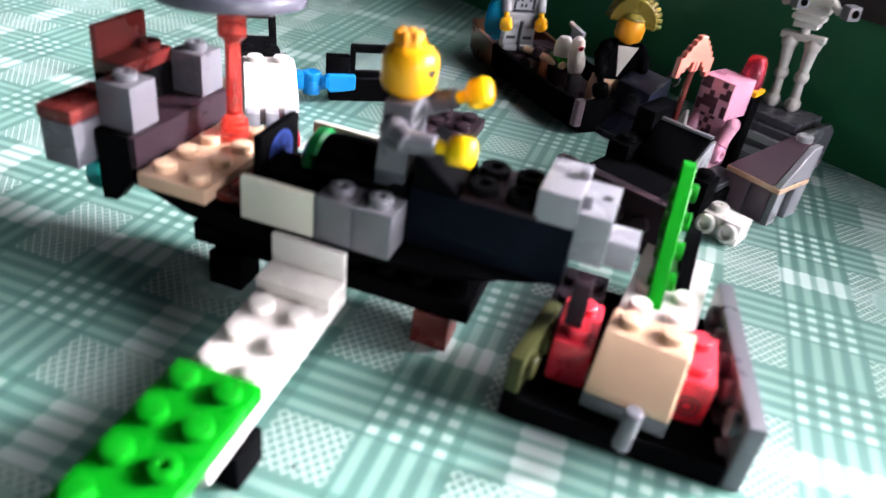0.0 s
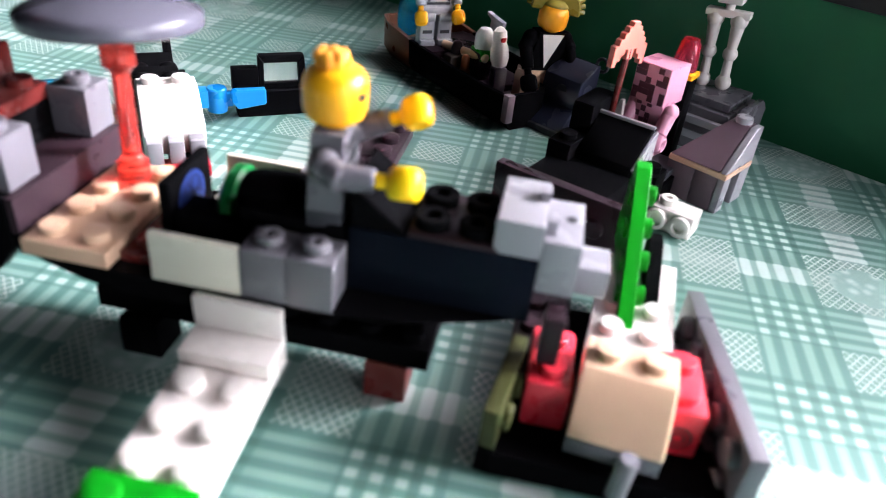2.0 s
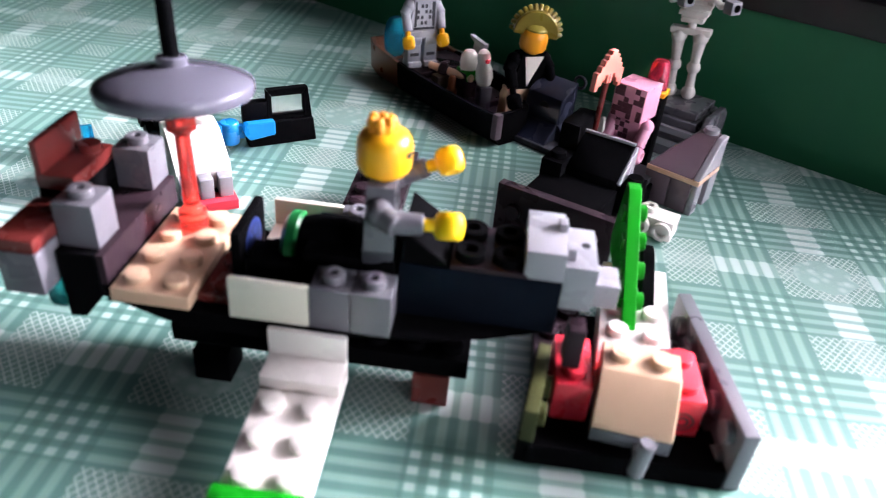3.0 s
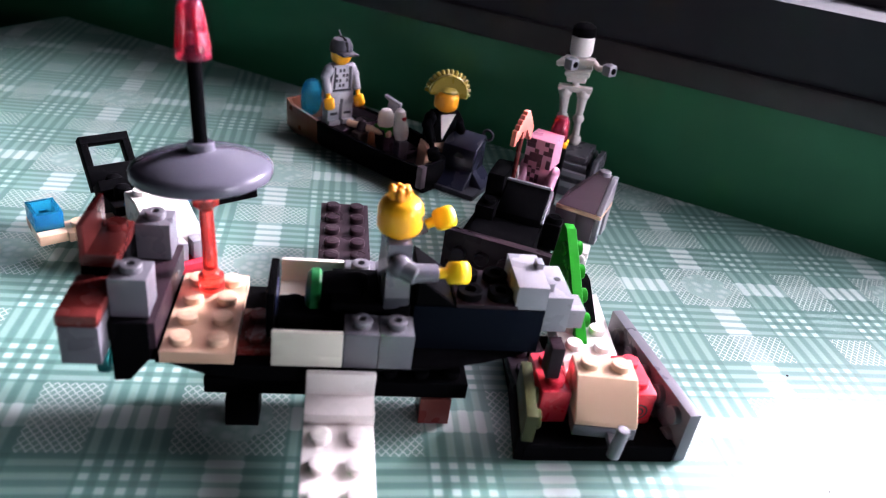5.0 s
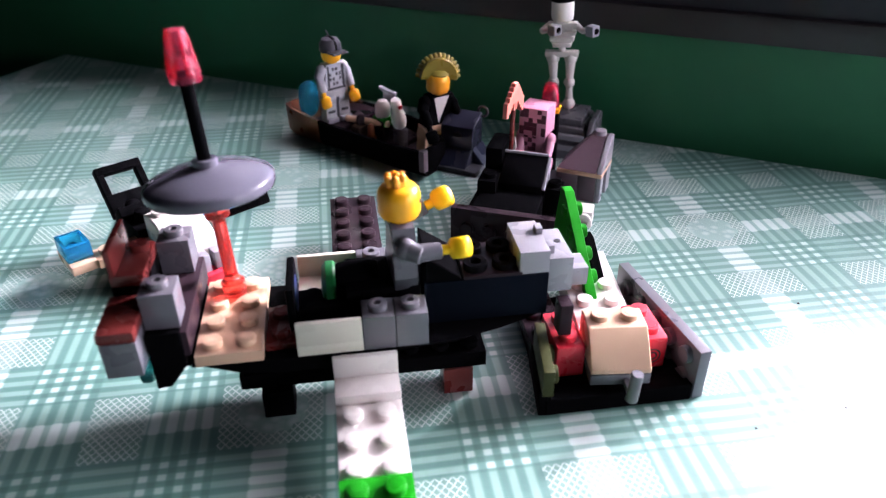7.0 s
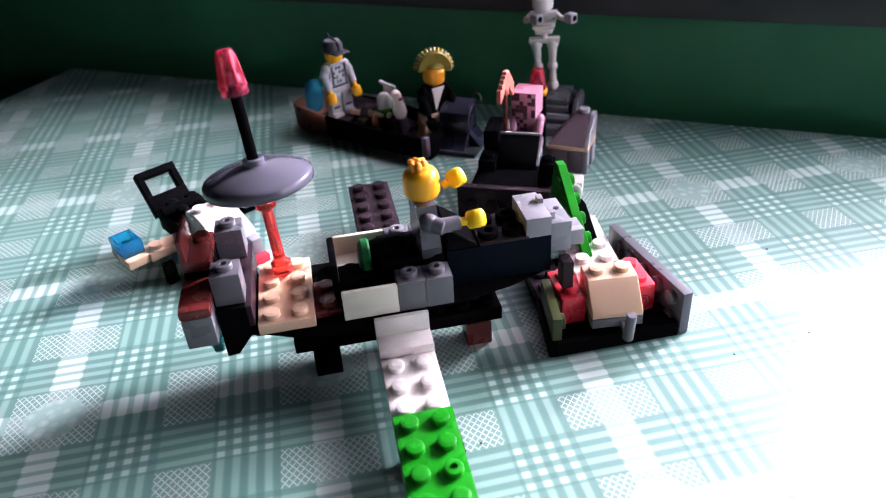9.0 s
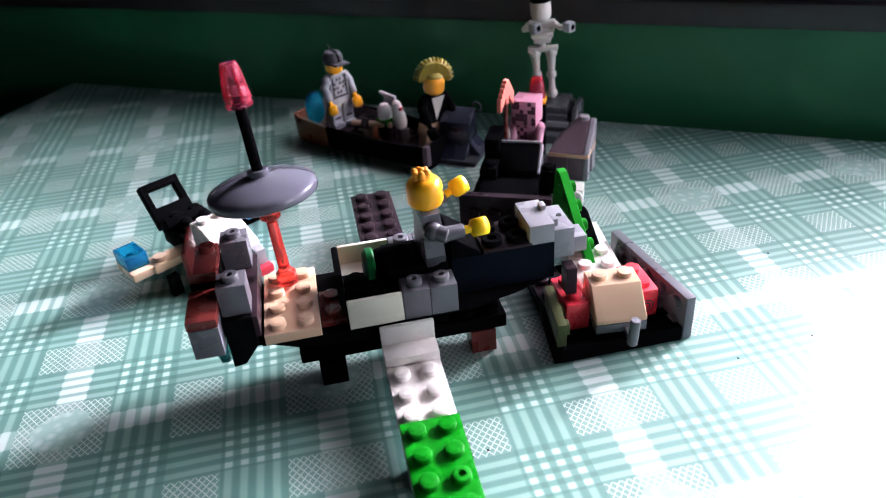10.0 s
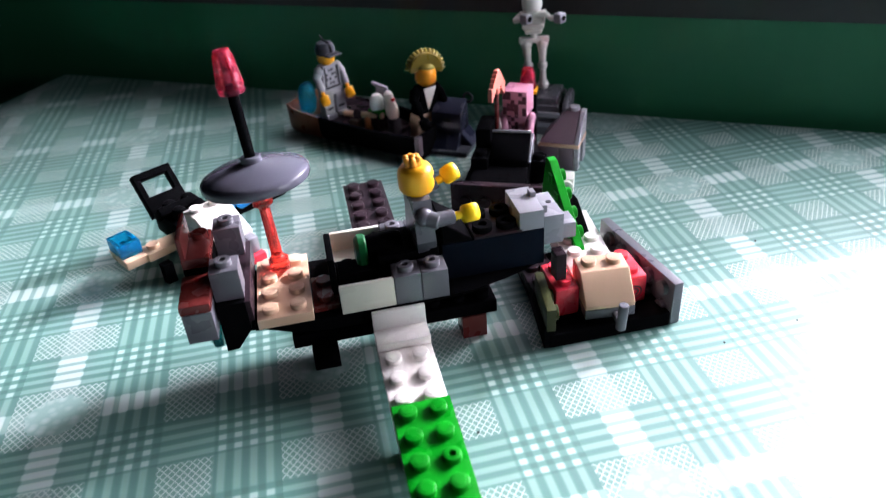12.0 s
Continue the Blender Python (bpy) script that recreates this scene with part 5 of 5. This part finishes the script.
def flyer_parts():
    """Local x points along the flyer's nose."""
    def b(name, bm, mat, label=""):
        return part(name, bm, mat, flyer, label)
    bm = bmesh.new()
    add_prism(bm, [(-8, 6.0), (12.6, 6.0), (13.4, 12.6), (12.4, 14.2), (1, 20.0), (-8, 20.0)], "y", -10, 6, 0.5)
    for y in (-6, 2):
        add_stud(bm, -4, y, 20.0)
    b("nose_slope", bm, WHITE, "white sloping nose brick with two studs")
    for y in (-7.4, -2, 3.4):
        bm = bmesh.new()
        add_box(bm, 11.0, y - 1.9, 5.6, 17.6, y + 1.9, 11.8, 0.3)
        b("nose_tooth", bm, LGREY)
    bm = bmesh.new()
    add_box(bm, 13.9, -6, 2.4, 20, 6, 5.5)
    b("chin_plate", bm, RED)
    bm = bmesh.new()
    add_box(bm, -28, -13, 6.0, -8, 5, 14.5)
    for x in (-23, -15):
        for y in (-8, 0):
            add_lathe(bm, [(2.6, 14.4), (2.9, 15.0), (2.8, 17.0), (2.2, 18.2), (0.6, 18.8)], Matrix.Translation((x, y, 0)), 16)
    b("body", bm, BLACK, "black studded body")
    bm = bmesh.new()
    add_box(bm, -1.2, -26.4, 0, 2.4, -22.4, 8.0)
    b("leg", bm, BLACK)
    bm = bmesh.new()
    add_box(bm, -26, -4, 0, -14, 4, 6.0)
    b("leg", bm, BLACK)
    bm = bmesh.new()
    add_box(bm, 8, -4, 0, 13.8, 4, 5.9)
    b("leg", bm, BLACK)
    # tilted open frame at the back
    m = Matrix.Translation((-27, -6, 12)) @ Matrix.Rotation(radians(-38), 4, "Y")
    bm = bmesh.new()
    for a in ((-8, 0, 8, 8.0), (-8, 15.6, 8, 18.4), (-8, 8.0, -5.6, 15.6), (5.6, 8.0, 8, 15.6)):
        add_box(bm, -3.2, a[0], a[1], 1.6, a[2], a[3], 0.3, m=m)
    add_box(bm, 1.5, -8, -2.5, 10, 8, 1.0, 0.3, m=m)
    b("frame", bm, BLACK, "open black window frame leaning back")
    # wing with clear blue tip
    bm = bmesh.new()
    add_box(bm, -20, -36, 8.1, -5, -28, 11.2)
    add_box(bm, -12, -28, 8.1, -4, -8, 11.2)
    add_stud(bm, -8, -24, 11.2)
    b("wing_plate", bm, TAN, "tan wing plate")
    bm = bmesh.new()
    add_box(bm, -18.5, -36, 11.3, -8.0, -28.0, 12.6, 0.2)
    for a in ((-18.5, -36, -17.2, -28), (-9.3, -36, -8.0, -28), (-17.2, -36, -9.3, -34.8), (-17.2, -29.2, -9.3, -28)):
        add_box(bm, a[0], a[1], 12.5, a[2], a[3], 16.8, 0.15)
    add_box(bm, -15.2, -33.2, 12.5, -11.0, -30.8, 14.8, 0.3)
    b("wing_light", bm, CLEAR_BLUE, "clear blue open box on the wing tip")
    # blue hinge reaching out to an upright black window frame
    bm = bmesh.new()
    add_box(bm, -25, 4.9, 4.6, -20, 10.6, 10.0, 0.3)
    add_lathe(bm, [(2.6, 0), (3.1, 0.3), (3.1, 7.4), (2.8, 7.8)], Matrix.Translation((-22.4, 13.4, 2.6)), 16)
    add_box(bm, -24, 12.6, 4.2, -21.2, 18.2, 8.6, 0.3)
    b("hinge", bm, BLUE, "bright blue hinge")
    bm = bmesh.new()
    add_prism(bm, [(17.4, 9.6), (18.2, 10.2), (28.0, 10.2), (28.0, 5.4), (19.4, 4.2), (17.4, 6.4)], "x", -21.5, -18.4, 0.3)
    b("strut", bm, BLUE, "bright blue strut plate")
    bm = bmesh.new()
    add_prism(bm, [(19.6, 0.0), (43.4, 0.0), (42.4, 8.6), (18.6, 8.6)], "x", -26.2, -21.7, 0.3)
    b("side_panel", bm, BLACK, "solid black lower panel")
    bm = bmesh.new()
    add_box(bm, -26.2, 18.4, 8.7, -22.6, 26.5, 15.8, 0.3)
    b("side_block", bm, BLACK)
    bm = bmesh.new()
    add_prism(bm, [(26.6, 8.7), (28.3, 8.7), (28.3, 17.2), (26.6, 19.6)], "x", -25.4, -22.8, 0.2)
    add_prism(bm, [(39.6, 8.7), (42.3, 8.7), (41.0, 19.6), (39.2, 17.2)], "x", -25.4, -22.8, 0.2)
    add_prism(bm, [(28.4, 17.2), (39.1, 17.2), (40.9, 19.7), (26.7, 19.7)], "x", -25.4, -22.8, 0.2)
    add_box(bm, -25.4, 28.4, 8.7, -22.8, 39.5, 10.6, 0.2)
    frame_ob = b("side_frame", bm, BLACK, "upright black window frame")
    bm = bmesh.new()
    add_box(bm, -24.3, 28.5, 10.7, -23.9, 39.0, 17.0, 0)
    part("pane", bm, CLEAR_PANE, frame_ob, "clear pane")


flyer_parts()

# ---- crumbs on the cloth ----
for _x, _y, _r in ((145.5, 29.0, 0.45), (105.0, -19.2, 0.38), (132.0, -16.0, 0.38), (22.8, -34.0, 0.42)):
    _bm = bmesh.new()
    add_lathe(_bm, [(_r * 0.6, 0.0), (_r, _r * 0.4), (_r * 0.5, _r * 0.9)], None, 9)
    ob = mesh_object("crumb", _bm, INK)
    ob.matrix_world = at_mm(_x, _y, 0.0, 0, 0, 40 * _r)
    tagged(ob, "tiny dark crumb lying on the checked cloth", "crumb", "crumbs on the cloth")
